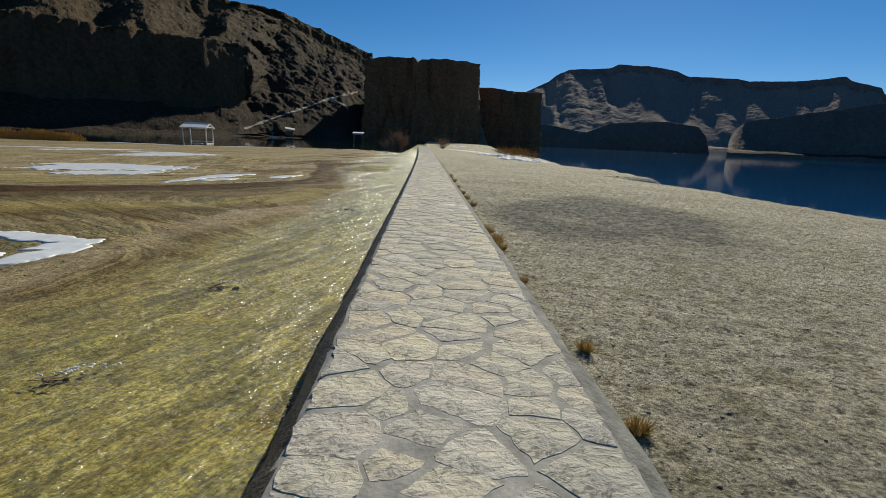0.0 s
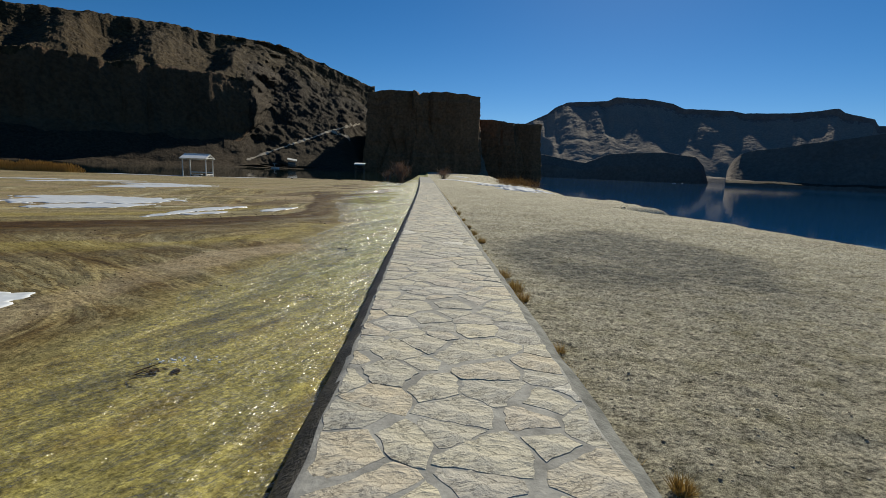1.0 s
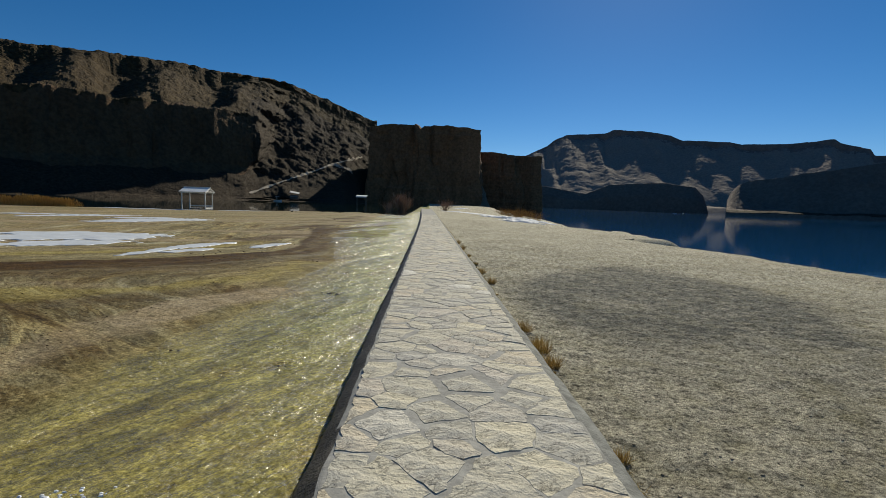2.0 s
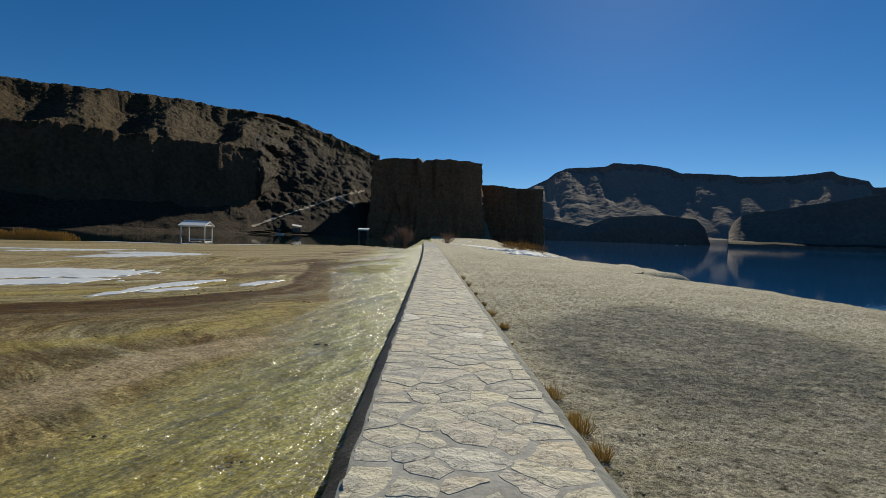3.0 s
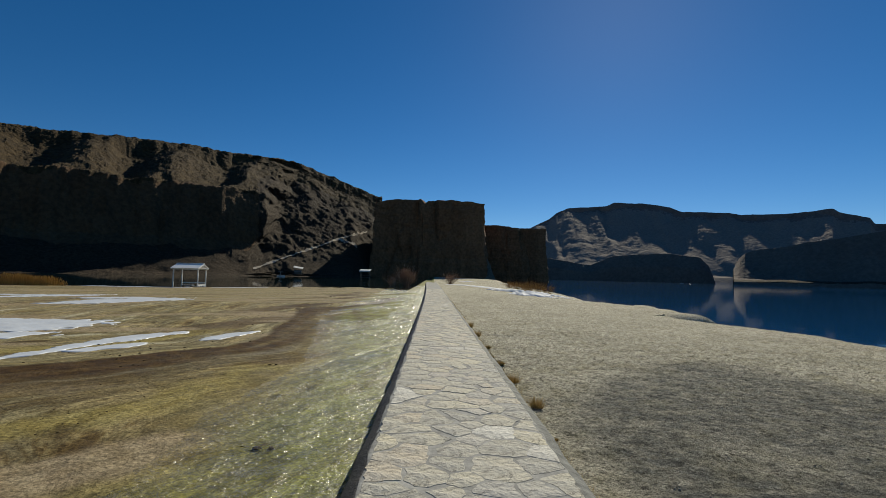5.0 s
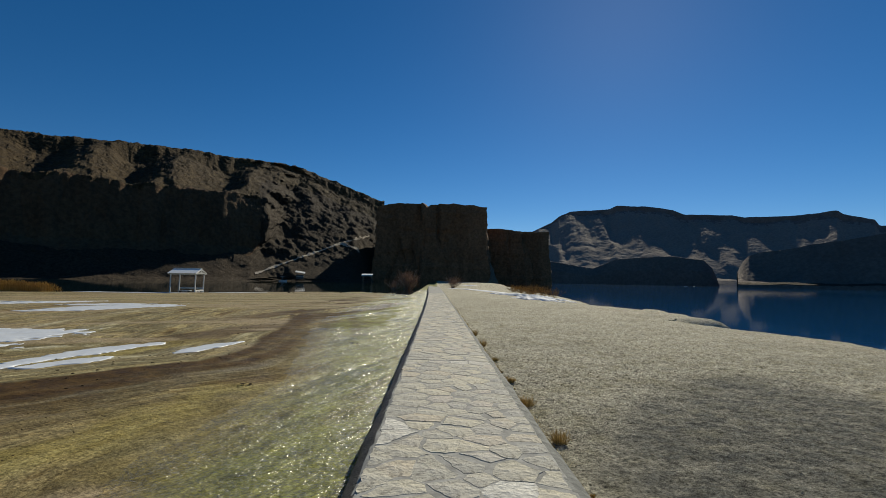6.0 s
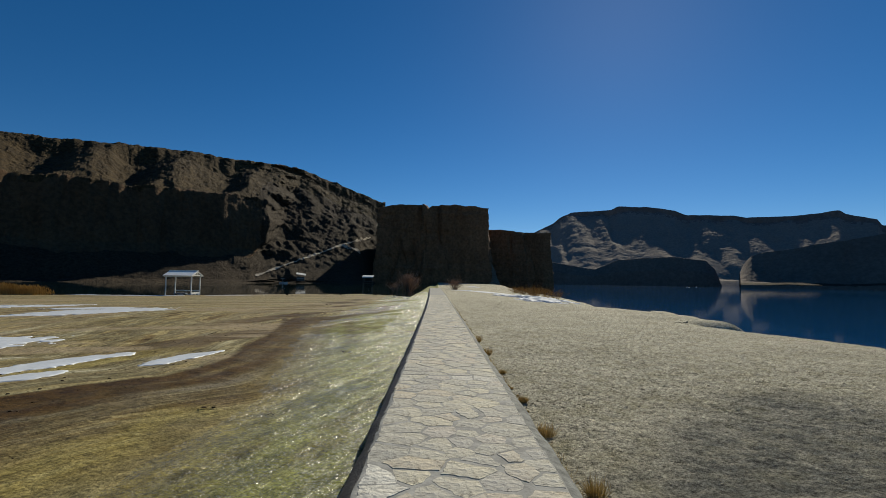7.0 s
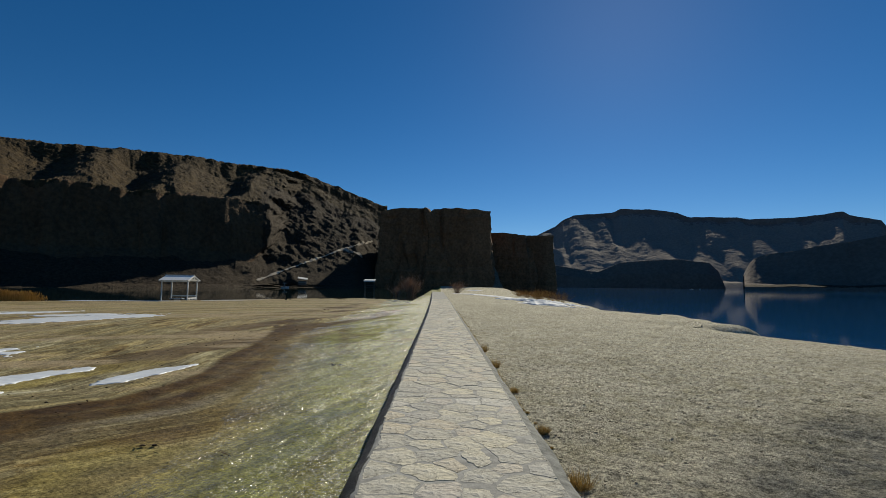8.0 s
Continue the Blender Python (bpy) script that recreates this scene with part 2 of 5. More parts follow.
def stream_material():
    """A clear sheet of running water: see-through, with gloss by Fresnel."""
    mat = bpy.data.materials.new("running_water")
    mat.use_nodes = True
    nt = mat.node_tree
    nt.nodes.remove(nt.nodes["Principled BSDF"])
    out = nt.nodes["Material Output"]
    clear, gloss = nt.nodes.new("ShaderNodeBsdfTransparent"), nt.nodes.new("ShaderNodeBsdfGlossy")
    clear.inputs[0].default_value = (0.93, 0.97, 0.90, 1)
    gloss.inputs["Roughness"].default_value = 0.11
    fres, sh = nt.nodes.new("ShaderNodeFresnel"), nt.nodes.new("ShaderNodeMixShader")
    fres.inputs[0].default_value = 1.33
    b = nt.nodes.new("ShaderNodeBump")
    b.inputs["Strength"].default_value, b.inputs["Distance"].default_value = 1.0, 0.135
    fine = noise_node(nt, coords(nt, (1, 0.30, 1), -27), 6.5, 4, 0.58, 0.7)
    chop = noise_node(nt, coords(nt, (1, 0.6, 1), -50), 27, 2, 0.5, 0.3)
    calm = ramp(nt, noise_node(nt, coords(nt, (1, 0.4, 1), -24), 1.1, 3, 0.6), [(0.30, 0.15), (0.55, 1.0)])
    broad = noise_node(nt, coords(nt, (1, 0.22, 1), -22), 2.0, 2, 0.5, 0.4)
    wide = nt.nodes.new("ShaderNodeBsdfGlossy")
    wide.inputs["Roughness"].default_value = 0.45
    both = nt.nodes.new("ShaderNodeMixShader")
    both.inputs[0].default_value = 0.35
    nt.links.new(b.outputs[0], wide.inputs["Normal"])
    nt.links.new(gloss.outputs[0], both.inputs[1])
    nt.links.new(wide.outputs[0], both.inputs[2])
    place = nt.nodes.new("ShaderNodeSeparateXYZ")
    nt.links.new(coords(nt), place.inputs[0])
    down = calc(nt, "MULTIPLY", calc(nt, "SUBTRACT", place.outputs[1], 10.0), 0.09, True)      # rougher water downstream
    heave = calc(nt, "ADD", calc(nt, "MULTIPLY", down, 0.5), 0.6)
    h = calc(nt, "ADD", calc(nt, "MULTIPLY", calc(nt, "ADD", fine, calc(nt, "MULTIPLY", chop, 0.34)), calm), calc(nt, "MULTIPLY", broad, heave))
    nt.links.new(h, b.inputs["Height"])
    nt.links.new(b.outputs[0], fres.inputs["Normal"])
    nt.links.new(b.outputs[0], gloss.inputs["Normal"])
    for s, o in ((sh.inputs[0], fres.outputs[0]), (sh.inputs[1], clear.outputs[0]), (sh.inputs[2], both.outputs[0])):
        nt.links.new(o, s)
    nt.links.new(sh.outputs[0], out.inputs["Surface"])
    return mat


M_WET, M_DRY = ground_left_material(), ground_right_material()
M_LAKE = water_material("lake_water", (0.003, 0.058, 0.175), 0.9, 0.16, 0.03, 0.04)
M_POND = water_material("pond_water", (0.006, 0.016, 0.014), 1.2, 0.10, 0.02, 0.03)
M_STREAM = stream_material()
M_MORTAR = plain_material("mortar", (0.415, 0.41, 0.38), 0.9, 0.4, 6.0, 0.2, 0.0, 0.008)
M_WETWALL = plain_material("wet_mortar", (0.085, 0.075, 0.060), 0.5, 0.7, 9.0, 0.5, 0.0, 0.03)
M_LIP = plain_material("kerb_mortar", (0.27, 0.275, 0.255), 0.9, 0.5, 9.0, 0.2, 0.0, 0.015)
M_ICE = plain_material("old_ice", (0.80, 0.84, 0.88), 0.35, 0.12, 1.5, 0.5, 0.0, 0.006)
M_SNOW = plain_material("crusted_snow", (0.86, 0.87, 0.88), 0.8, 0.1, 2.0, 0.3, 0.0, 0.01)

# ---- ground, one sheet to the horizon ----
LAKE_Z, POND_Z = -4.0, -0.36


def channel_edge(y):
    """The far bank of the running water beside the walkway."""
    y = np.asarray(y, float)
    return -np.interp(y, [-8, 2, 8, 13, 17, 21, 28, 40, 60, 90], [3.4, 3.2, 2.8, 2.8, 3.6, 4.7, 5.2, 5.6, 6.5, 6.0]) + 0.25 * fbm(y * 0.7, y * 0, 3, 5)


def shore_right(y):
    """Where the dry bank breaks down to the lake."""
    y = np.asarray(y, float)
    return np.interp(y, [-400, -20, 14, 24, 31, 33, 35, 44, 48, 52, 60, 75, 100, 125, 200, 260], [160, 30, 15.5, 14.8, 13.2, 13.2, 17.2, 17.6, 15.6, 14.6, 16, 19, 22, 24, 27, 31])


def pond_near(x):
    """Where the flat meets the pond, and the pond's own far shore."""
    x = np.asarray(x, float)
    return np.interp(x, [-400, -37.6, -33.6, -30, -26.6, -22, -18, -14, -10.3, -6.7], [46, 48, 49, 51.3, 52.4, 56.5, 61.5, 72.5, 93, 100])


def ground_z(x, y):
    x, y = np.asarray(x, float), np.asarray(y, float)
    yy = np.clip(y, -40, 100)
    left = 0.0157 * 5 * (1 - np.exp(np.clip(x, -60, 0) / 5)) - 0.0066 * yy
    right = -0.0157 * np.clip(x, 0, 40) - 0.0061 * np.clip(y, -40, 130)
    rise = 1.3 * smooth(125, 240, y)
    right, left = right + rise, left + rise * smooth(-1.5, 0, x)
    z = np.where(x < 0, left, right)
    rough = np.where(x < 0, 0.018, 0.020) * fbm(x * 2.2, y * 2.2, 4, 11) + 0.03 * fbm(x * 0.3, y * 0.3, 3, 12) * smooth(1.0, 4.0, np.abs(x))
    z = z + rough + 0.027 * fbm(x * 6.0, y * 7.0, 4, 15, 0.6) * smooth(0.86, 1.05, x) * smooth(70, 30, y)
    ce = channel_edge(y)
    bed = smooth(ce - 0.4, ce + 0.5, x) * smooth(0.0, -0.4, x) * smooth(100, 80, y)
    c, s = math.cos(radians(20)), math.sin(radians(20))
    bars = np.clip(fbm((c * x - s * y) * 1.1, (s * x + c * y) * 0.16, 4, 14), 0, 1) * smooth(15, 26, y) * smooth(-1.2, -2.6, x)
    z = z - 0.035 * bed + 0.16 * bars * bed
    # pond basin
    pond = smooth(0, 5, y - pond_near(x)) * smooth(-5.0, -9.0, x) * smooth(420, 300, y)
    z = z - 2.2 * pond
    # lake basin
    out = x - shore_right(y)
    wave = 0.8 * fbm(y * 0.25, y * 0 + 3, 3, 21)
    lake = smooth(0, 9, out + wave)
    z = z - 0.25 * smooth(-4, 1, out + wave) - 9 * lake
    return z


def spread(fine_lo, fine_hi, step, far, growth):
    """Coordinates with even steps in a stretch and growing ones outside it."""
    mid = list(np.arange(fine_lo, fine_hi, step))
    up, down, s = [], [], step
    while (up[-1] if up else fine_hi) < far:
        s *= growth
        up.append((up[-1] if up else fine_hi) + s)
    s = step
    while (down[-1] if down else fine_lo) > -far:
        s *= growth
        down.append((down[-1] if down else fine_lo) - s)
    return np.array(down[::-1] + mid + up)


gx = spread(-6.2, 6.0, 0.04, 4500, 1.03)
gy = spread(0.2, 15.0, 0.042, 4500, 1.022)
X, Y = np.meshgrid(gx, gy)
Z = ground_z(X, Y)
ground_me, used = grid_mesh("ground", X, Y, Z, M_WET)
ground_me.materials.append(M_DRY)
fx, fy = X.reshape(-1)[used], Y.reshape(-1)[used]
centre = np.empty(len(ground_me.polygons) * 3)
ground_me.polygons.foreach_get("center", centre)
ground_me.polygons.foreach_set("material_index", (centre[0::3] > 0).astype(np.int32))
ce = channel_edge(fy)
weight(ground_me, "wet", smooth(ce - 0.3, ce + 0.4, fx + 0.3 * fbm(fx, fy, 3, 31)))
weight(ground_me, "green", smooth(3.5, 8.5, fy) * smooth(ce + 0.2, ce + 1.2, fx))
weight(ground_me, "gold", smooth(ce + 1.5, ce + 0.3, fx + 0.5 * fbm(fx * 0.8, fy * 0.4, 3, 37)) * (0.35 + 0.65 * smooth(4, 11, fy)))
ca, sa = math.cos(radians(24)), math.sin(radians(24))
flow, span = ca * fy - sa * fx, ca * fx + sa * fy
bank = fx - (ce - 0.55 - 0.40 * fbm(fy * 0.35, fy * 0, 2, 33)) + 0.40 * fbm(span * 1.6, flow * 0.22, 4, 32)
strip = 0.32 * smooth(-0.3, 0.0, bank) * smooth(0.9, 0.3, bank) * smooth(12, 8, fy)
# the dark fan of mud: sharp outer edge, fading inwards in streaks
FAN = [(-22, 4.5), (-14, 8.4), (-9, 10.6), (-6, 12.2), (-5.2, 13.4), (-4.3, 14.2), (-4.2, 15.8), (-4.7, 19), (-5.7, 23.6), (-6.7, 29)]
best, side, arc, run = np.full(fx.shape, 1e9), np.zeros(fx.shape), np.zeros(fx.shape), 0.0
for (x0, y0), (x1, y1) in zip(FAN, FAN[1:]):
    ln = math.hypot(x1 - x0, y1 - y0)
    ux, uy = (x1 - x0) / ln, (y1 - y0) / ln
    q = np.clip((fx - x0) * ux + (fy - y0) * uy, 0, ln)
    dist = np.hypot(fx - x0 - q * ux, fy - y0 - q * uy)
    hit = dist < best
    best, side, arc = np.where(hit, dist, best), np.where(hit, np.sign((fx - x0) * uy - (fy - y0) * ux), side), np.where(hit, run + q, arc)
    run += ln
inward = best * side
inward = inward + 0.22 * fbm(fx * 1.3, fy * 0.5, 4, 32) + 0.5 * smooth(0.2, 1.2, inward) * fbm(inward * 1.6, arc * 0.22, 4, 38)
fan = np.interp(np.where(inward > 0, inward / np.interp(arc, [0, 17, 20, 23], [2.2, 2.0, 1.3, 1.0]), inward), [-0.12, 0.06, 0.7, 1.5, 1.9, 2.3, 2.7, 3.1, 3.6, 4.2], [0, 1, 0.85, 0.25, 0.1, 0.55, 0.3, 0.0, 0.1, 0]) * smooth(30, 24, fy) * smooth(-2.1, -2.9, fx)
fan = np.clip(fan * (1.08 + 0.7 * fbm(best * side * 2.0, arc * 0.22, 4, 45)), 0, 1)
c15, s15 = math.cos(radians(14)), math.sin(radians(14))
bars_at = smooth(15, 19, fy) * smooth(62, 44, fy) * smooth(-2.2, -3.2, fx) * smooth(-10, -7, fx)
meander = smooth(0.05, 0.24, fbm((c15 * fx - s15 * fy) * 0.75, (s15 * fx + c15 * fy) * 0.085, 5, 47, 0.6)) * bars_at
weight(ground_me, "mud", np.clip(np.maximum(np.maximum(strip, fan), 0.9 * meander), 0, 1))
weight(ground_me, "along", arc * smooth(4, 11, fy) + fy * (1 - smooth(4, 11, fy)))
weight(ground_me, "across", (best * side) * smooth(4, 11, fy) + (fx - ce) * (1 - smooth(4, 11, fy)) + 0.12 * fbm(fx * 0.6, fy * 0.6, 3, 39))


def beside(chain, half):
    """Nearness to a chain of points on the flat, 1 on it and 0 a little past half its width."""
    d = np.full(fx.shape, 1e9)
    for (x0, y0), (x1, y1) in zip(chain, chain[1:]):
        q = np.clip(((fx - x0) * (x1 - x0) + (fy - y0) * (y1 - y0)) / ((x1 - x0) ** 2 + (y1 - y0) ** 2), 0, 1)
        d = np.minimum(d, np.hypot(fx - x0 - q * (x1 - x0), fy - y0 - q * (y1 - y0)))
    return smooth(half * 1.25, half * 0.55, d + half * 0.9 * fbm(fx * 1.5, fy * 0.9, 4, 43))


pale_bar = np.maximum(0.6 * beside([(-4.6, -1), (-4.0, 2.4), (-3.75, 4.5), (-3.6, 6.6)], 0.4), beside([(-3.6, 7.0), (-3.2, 8.1), (-2.5, 9.0)], 0.36))
weight(ground_me, "yellow", 0.8 * np.maximum(beside([(-8.5, 6.9), (-5.4, 8.1), (-4.2, 8.8), (-3.3, 10.2), (-2.9, 12)], 0.5), beside([(-12, 10.9), (-8, 13.2), (-6.6, 14.4), (-5.8, 17)], 0.35)))
outer = 0.22 * smooth(-0.3, -1.2, inward) * smooth(-0.25, 0.25, fbm(best * 0.8, arc * 0.1, 4, 44)) * smooth(9, 12, fy)
weight(ground_me, "crust", np.maximum(np.maximum(outer, 0.85 * pale_bar), smooth(0.08, 0.42, fbm(fx * 0.22 + fy * 0.05, fy * 0.8 - fx * 0.2, 4, 34)) * smooth(-3.4, -4.2, fx) * 0.8 * (1 - np.clip(1.1 * fan, 0, 1))))
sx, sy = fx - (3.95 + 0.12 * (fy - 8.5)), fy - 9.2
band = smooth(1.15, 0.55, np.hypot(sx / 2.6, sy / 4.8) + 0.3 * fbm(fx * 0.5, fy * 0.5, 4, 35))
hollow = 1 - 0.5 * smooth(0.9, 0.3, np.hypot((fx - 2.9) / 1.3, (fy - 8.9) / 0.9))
weight(ground_me, "greyed", np.clip(1.2 * band * hollow * (0.42 + 0.62 * smooth(5.8, 9.0, fy) + 0.5 * fbm(fx * 1.4, fy * 1.4, 4, 36)), 0, 0.84))
ground = tagged(new("ground", ground_me), "wet ochre travertine flat and dry pale soil beside a walkway", "ground", kind="structure")

# ---- water ----
wx = np.linspace(-7.5, -0.60, 190)
wy = np.concatenate([np.arange(-3, 14, 0.05), 14 + np.cumsum(np.geomspace(0.05, 0.9, 260))])
WX, WY = np.meshgrid(wx, wy)
lvl = 0.0157 * 5 * (1 - np.exp(WX / 5)) - 0.0066 * np.clip(WY, -40, 100)
c, s = math.cos(radians(27)), math.sin(radians(27))
along, across = c * WY + s * WX, c * WX - s * WY
rip = 0.006 * fbm(across * 5.5, along * 1.3, 3, 41) + 0.004 * fbm(WX * 9, WY * 6, 2, 42)
inside = smooth(channel_edge(WY) - 0.3, channel_edge(WY) + 0.7, WX)
WZ = lvl - 0.004 + rip * np.clip(0.4 + 1.3 * smooth(-3.0, -0.8, WX), 0, 1.3) - 0.05 * (1 - inside)
stream_me, _ = grid_mesh("stream", WX, WY, WZ, M_STREAM)
stream = tagged(new("stream", stream_me), "thin clear sheet of rippling water over algae", "water", kind="structure")
stream.visible_shadow = False


def water_sheet(name, x0, x1, y0, y1, z, material, label):
    xs, ys = np.linspace(x0, x1, 5), np.linspace(y0, y1, 5)
    A, B = np.meshgrid(xs, ys)
    me, _ = grid_mesh(name, A, B, A * 0 + z, material)
    return tagged(new(name, me), label, "water", kind="structure")


water_sheet("pond", -700, -3.2, 30, 420, POND_Z, M_POND, "still dark green pond under the cliffs")
water_sheet("lake", 8, 4200, -600, 3800, LAKE_Z, M_LAKE, "deep blue mountain lake with a light ripple")


# ---- mountains ----
def at_azimuth(a, r):
    return np.sin(np.radians(a)) * r, np.cos(np.radians(a)) * r


def massif(name, material, az, profiles, depth_cols, label, amp, seed, freq, flute=0.0, spur=(0, 1, 0, 1), grit=0.0, spurs_at=None, bands=(), drift=0.0, waver=0.6, lump=None, skew=None):
    """A mountain flank: for each azimuth a chain of (range, height) stations from its foot to behind its crest."""
    stations = len(profiles)
    t = np.linspace(0, stations - 1, depth_cols)
    A = np.repeat(az[None, :], depth_cols, 0)
    Rr, Zz = np.zeros_like(A), np.zeros_like(A)
    keys = np.array([[np.interp(az, p[0], p[1]), np.interp(az, p[0], p[2])] for p in profiles])
    for k, tt in enumerate(t):
        i = min(int(tt), stations - 2)
        f = tt - i
        Rr[k], Zz[k] = keys[i, 0] * (1 - f) + keys[i + 1, 0] * f, keys[i, 1] * (1 - f) + keys[i + 1, 1] * f
        if skew and tt < 5:                    # a cliff's end that leans and wanders instead of standing straight
            lean, wander, at = skew
            moved = az + (lean * smooth(3.0, 1.4, tt) + wander * fbm(az * 0.35, az * 0 + tt * 2.4, 4, seed + 60)) * np.exp(-((az - at) / 4.5) ** 2)
            Rr[k], Zz[k] = np.interp(moved, az, Rr[k]), np.interp(moved, az, Zz[k])
    arc = np.radians(A) * np.mean(keys[:, 0])
    body = np.minimum(1, (t / 0.6))[:, None]
    n = fbm(arc * freq, (Rr + Zz) * freq, 6, seed, 0.55)
    ridged = 1 - 2 * np.abs(fbm(arc * freq * 2.2, (Rr + Zz) * freq * 0.35, 4, seed + 9))
    high, wide, lo, hi = spur
    where = (smooth(lo, lo + 0.3, t) * smooth(hi, hi - 0.9, t))[:, None]
    Zz = Zz + amp * n * body + high * where * (smooth(0, 1, np.interp(A - drift * (stations - 2 - t[:, None]) + waver * fbm(Rr / wide, arc / wide, 3, seed + 2), *spurs_at)) - 0.7 if spurs_at else 1 - 2.4 * np.abs(fbm(arc / wide, Rr / wide * 0.3, 2, seed + 21)))
    Zz = Zz + grit * fbm(arc * 0.4, (Rr + Zz) * 0.4, 4, seed + 30, 0.65) * smooth(1.4, 2.6, t)[:, None]
    if lump:                                   # ledges and hummocks of a scree slope, east of an azimuth
        big, wave, az_from = lump
        Zz = Zz + big * (0.35 + 0.65 * smooth(az_from - 1.5, az_from + 1.5, A)) * fbm(arc * wave + Zz * wave * 0.8, Rr * wave * 1.5 - arc * wave * 0.4, 6, seed + 50, 0.62) * smooth(1.0, 1.8, t)[:, None]
    Rr = Rr + amp * 1.1 * fbm(arc * freq * 1.3, Zz * freq * 1.3, 5, seed + 4) * body + flute * ridged * body * smooth(0.8, 2.2, t)[:, None]
    PX, PY = at_azimuth(A, Rr)
    me, _ = grid_mesh(name, PX, PY, Zz, material, smooth_shade=False)
    pick = np.zeros((depth_cols - 1, len(az) - 1), np.int32)
    edge = t[:-1, None] + 0.16 * fbm(arc[:-1, :-1] * 0.08, Rr[:-1, :-1] * 0.08, 3, seed + 40)
    for k, (lo, hi, other, az_lo, az_hi) in enumerate(bands):
        me.materials.append(other)
        wav = A[:-1, :-1] + 0.8 * fbm(Rr[:-1, :-1] * 0.1, Zz[:-1, :-1] * 0.1, 3, seed + 41)
        pick[(edge >= lo) & (edge < hi) & (wav >= az_lo) & (wav < az_hi)] = k + 1
    me.polygons.foreach_set("material_index", pick.ravel())
    return tagged(new(name, me), label, "mountain", kind="structure")


def el(deg, r):
    return 1.5 + r * math.tan(radians(deg))


AZ = np.linspace(-88, -6.5, 660)
a0 = [-88, -60, -43, -36, -30, -24, -18.9, -16.9, -15.6, -13, -10, -6.5]
r_shore = [172, 172, 174, 175, 178, 184, 192, 197, 201, 208, 216, 250]
r_rg = [250, 250, 250, 254, 264, 276, 288, 294, 299, 307, 313, 320]
e_rg = [12.8, 12.8, 12.6, 12.85, 13.25, 12.9, 12.85, 12.6, 12.2, 11.2, 10.25, 9.2]
z_rg = [el(e, r) for e, r in zip(e_rg, r_rg)]


def up_slope(f, cliff):
    """Stations over the scree east of the cliff's end: a fraction of the way to the crest; the cliff's own stations before it."""
    r, z = [c[0] for c in cliff], [el(c[1], c[0]) for c in cliff]
    for k in range(len(cliff), len(a0)):
        r.append(r_shore[k] + 6 + (r_rg[k] - r_shore[k] - 6) * f)
        z.append(0.9 + (z_rg[k] - 0.9) * f ** 0.96)
    return a0, r, z


left_profiles = [
    (a0, r_shore, [POND_Z - 0.6] * 12),
    (a0, [r + 6 for r in r_shore], [0.9] * 12),
    up_slope(0.28, [(191, 3.0), (191, 3.1), (193, 3.15), (194, 3.3), (198, 3.4), (204, 3.3), (213, 3.2)]),
    up_slope(0.55, [(197, 9.0), (198, 9.2), (200, 9.3), (201, 9.2), (206, 9.1), (213, 9.15), (222, 8.9)]),
    up_slope(0.88, [(240, 11.8), (240, 11.9), (240, 11.7), (243, 11.9), (252, 12.2), (262, 11.9), (273, 11.8)]),
    (a0, r_rg, z_rg),
    (a0, [r + 120 for r in r_rg], [z + 3 for z in z_rg]),
    (a0, [r + 500 for r in r_rg], [-3] * 12),
]
west = massif("mountain_west", M_CLIFF, AZ, left_profiles, 320, "brown mountain with a shaded cliff band and scree slope", 1.1, 51, 0.05, 1.5, (6.8, 26.0, 2.95, 4.95), 0.75,
              ([-88, -70, -60, -52, -46, -42.5, -36.4, -32.9, -29.8, -26, -21, -18.5, -15, -12, -9, -6.5], [0, 1, 0, 1, 0.1, 1, 0.1, 1, 0, 0.9, 0.1, 0.75, 0.45, 0.7, 0.4, 0.5]),
              # East of -20.3 the dark scree colour also shades the cliff's sunlit end.
              [(0.0, 1.75, M_SCREE, -90, -17.8), (1.75, 2.95, M_WALL, -90, -20.3), (0.0, 3.6, M_SCREE, -20.3, 0)], -1.2, lump=(2.3, 0.13, -18.6), skew=(3.0, 2.2, -18.6))

# far tableland across the lake
AZF = np.linspace(2, 80, 560)
af = [2, 8, 12, 13.7, 14.7, 16, 20.4, 21.2, 24.1, 27.0, 28.2, 32.6, 33.6, 37.5, 38.9, 41.0, 41.5, 43.6, 43.9, 50, 60, 80]
ef = [2.0, 4.0, 6.1, 6.97, 7.76, 8.27, 8.46, 8.82, 8.6, 8.05, 7.5, 7.2, 6.91, 6.77, 6.89, 7.0, 6.62, 6.06, 5.5, 5.5, 6, 5]
crest = [el(e, 3400) for e in ef]
r_cap = [3368] * 22
cap = np.interp(af, [12, 15, 21.5, 28, 45], [0.97, 0.96, 0.92, 0.93, 0.92])
upper = np.interp(af, [12, 18, 24, 45], [27.2, 28.4, 30.0, 29.8])      # slope in degrees under the cap cliff
r_mid = [r - (k - 0.5) * h / math.tan(radians(u)) for r, h, u, k in zip(r_cap, crest, upper, cap)]
r_low = [r - 0.32 * h / math.tan(radians(28)) for r, h in zip(r_mid, crest)]
r_foot = [r - (0.18 * h + 9) / math.tan(radians(27.5)) for r, h in zip(r_low, crest)]
far_profiles = [(af, r_foot, [LAKE_Z - 5] * 22), (af, r_low, [0.18 * h for h in crest]), (af, r_mid, [0.5 * h for h in crest]),
                (af, r_cap, [k * h for h, k in zip(crest, cap)]), (af, [3400] * 22, crest), (af, [4300] * 22, [h + 10 for h in crest])]
ridges = [2]
while ridges[-1] < 86:
    ridges.append(ridges[-1] + (1.7, 0.9, 2.6, 1.3, 2.0, 1.0, 2.9)[len(ridges) % 7])
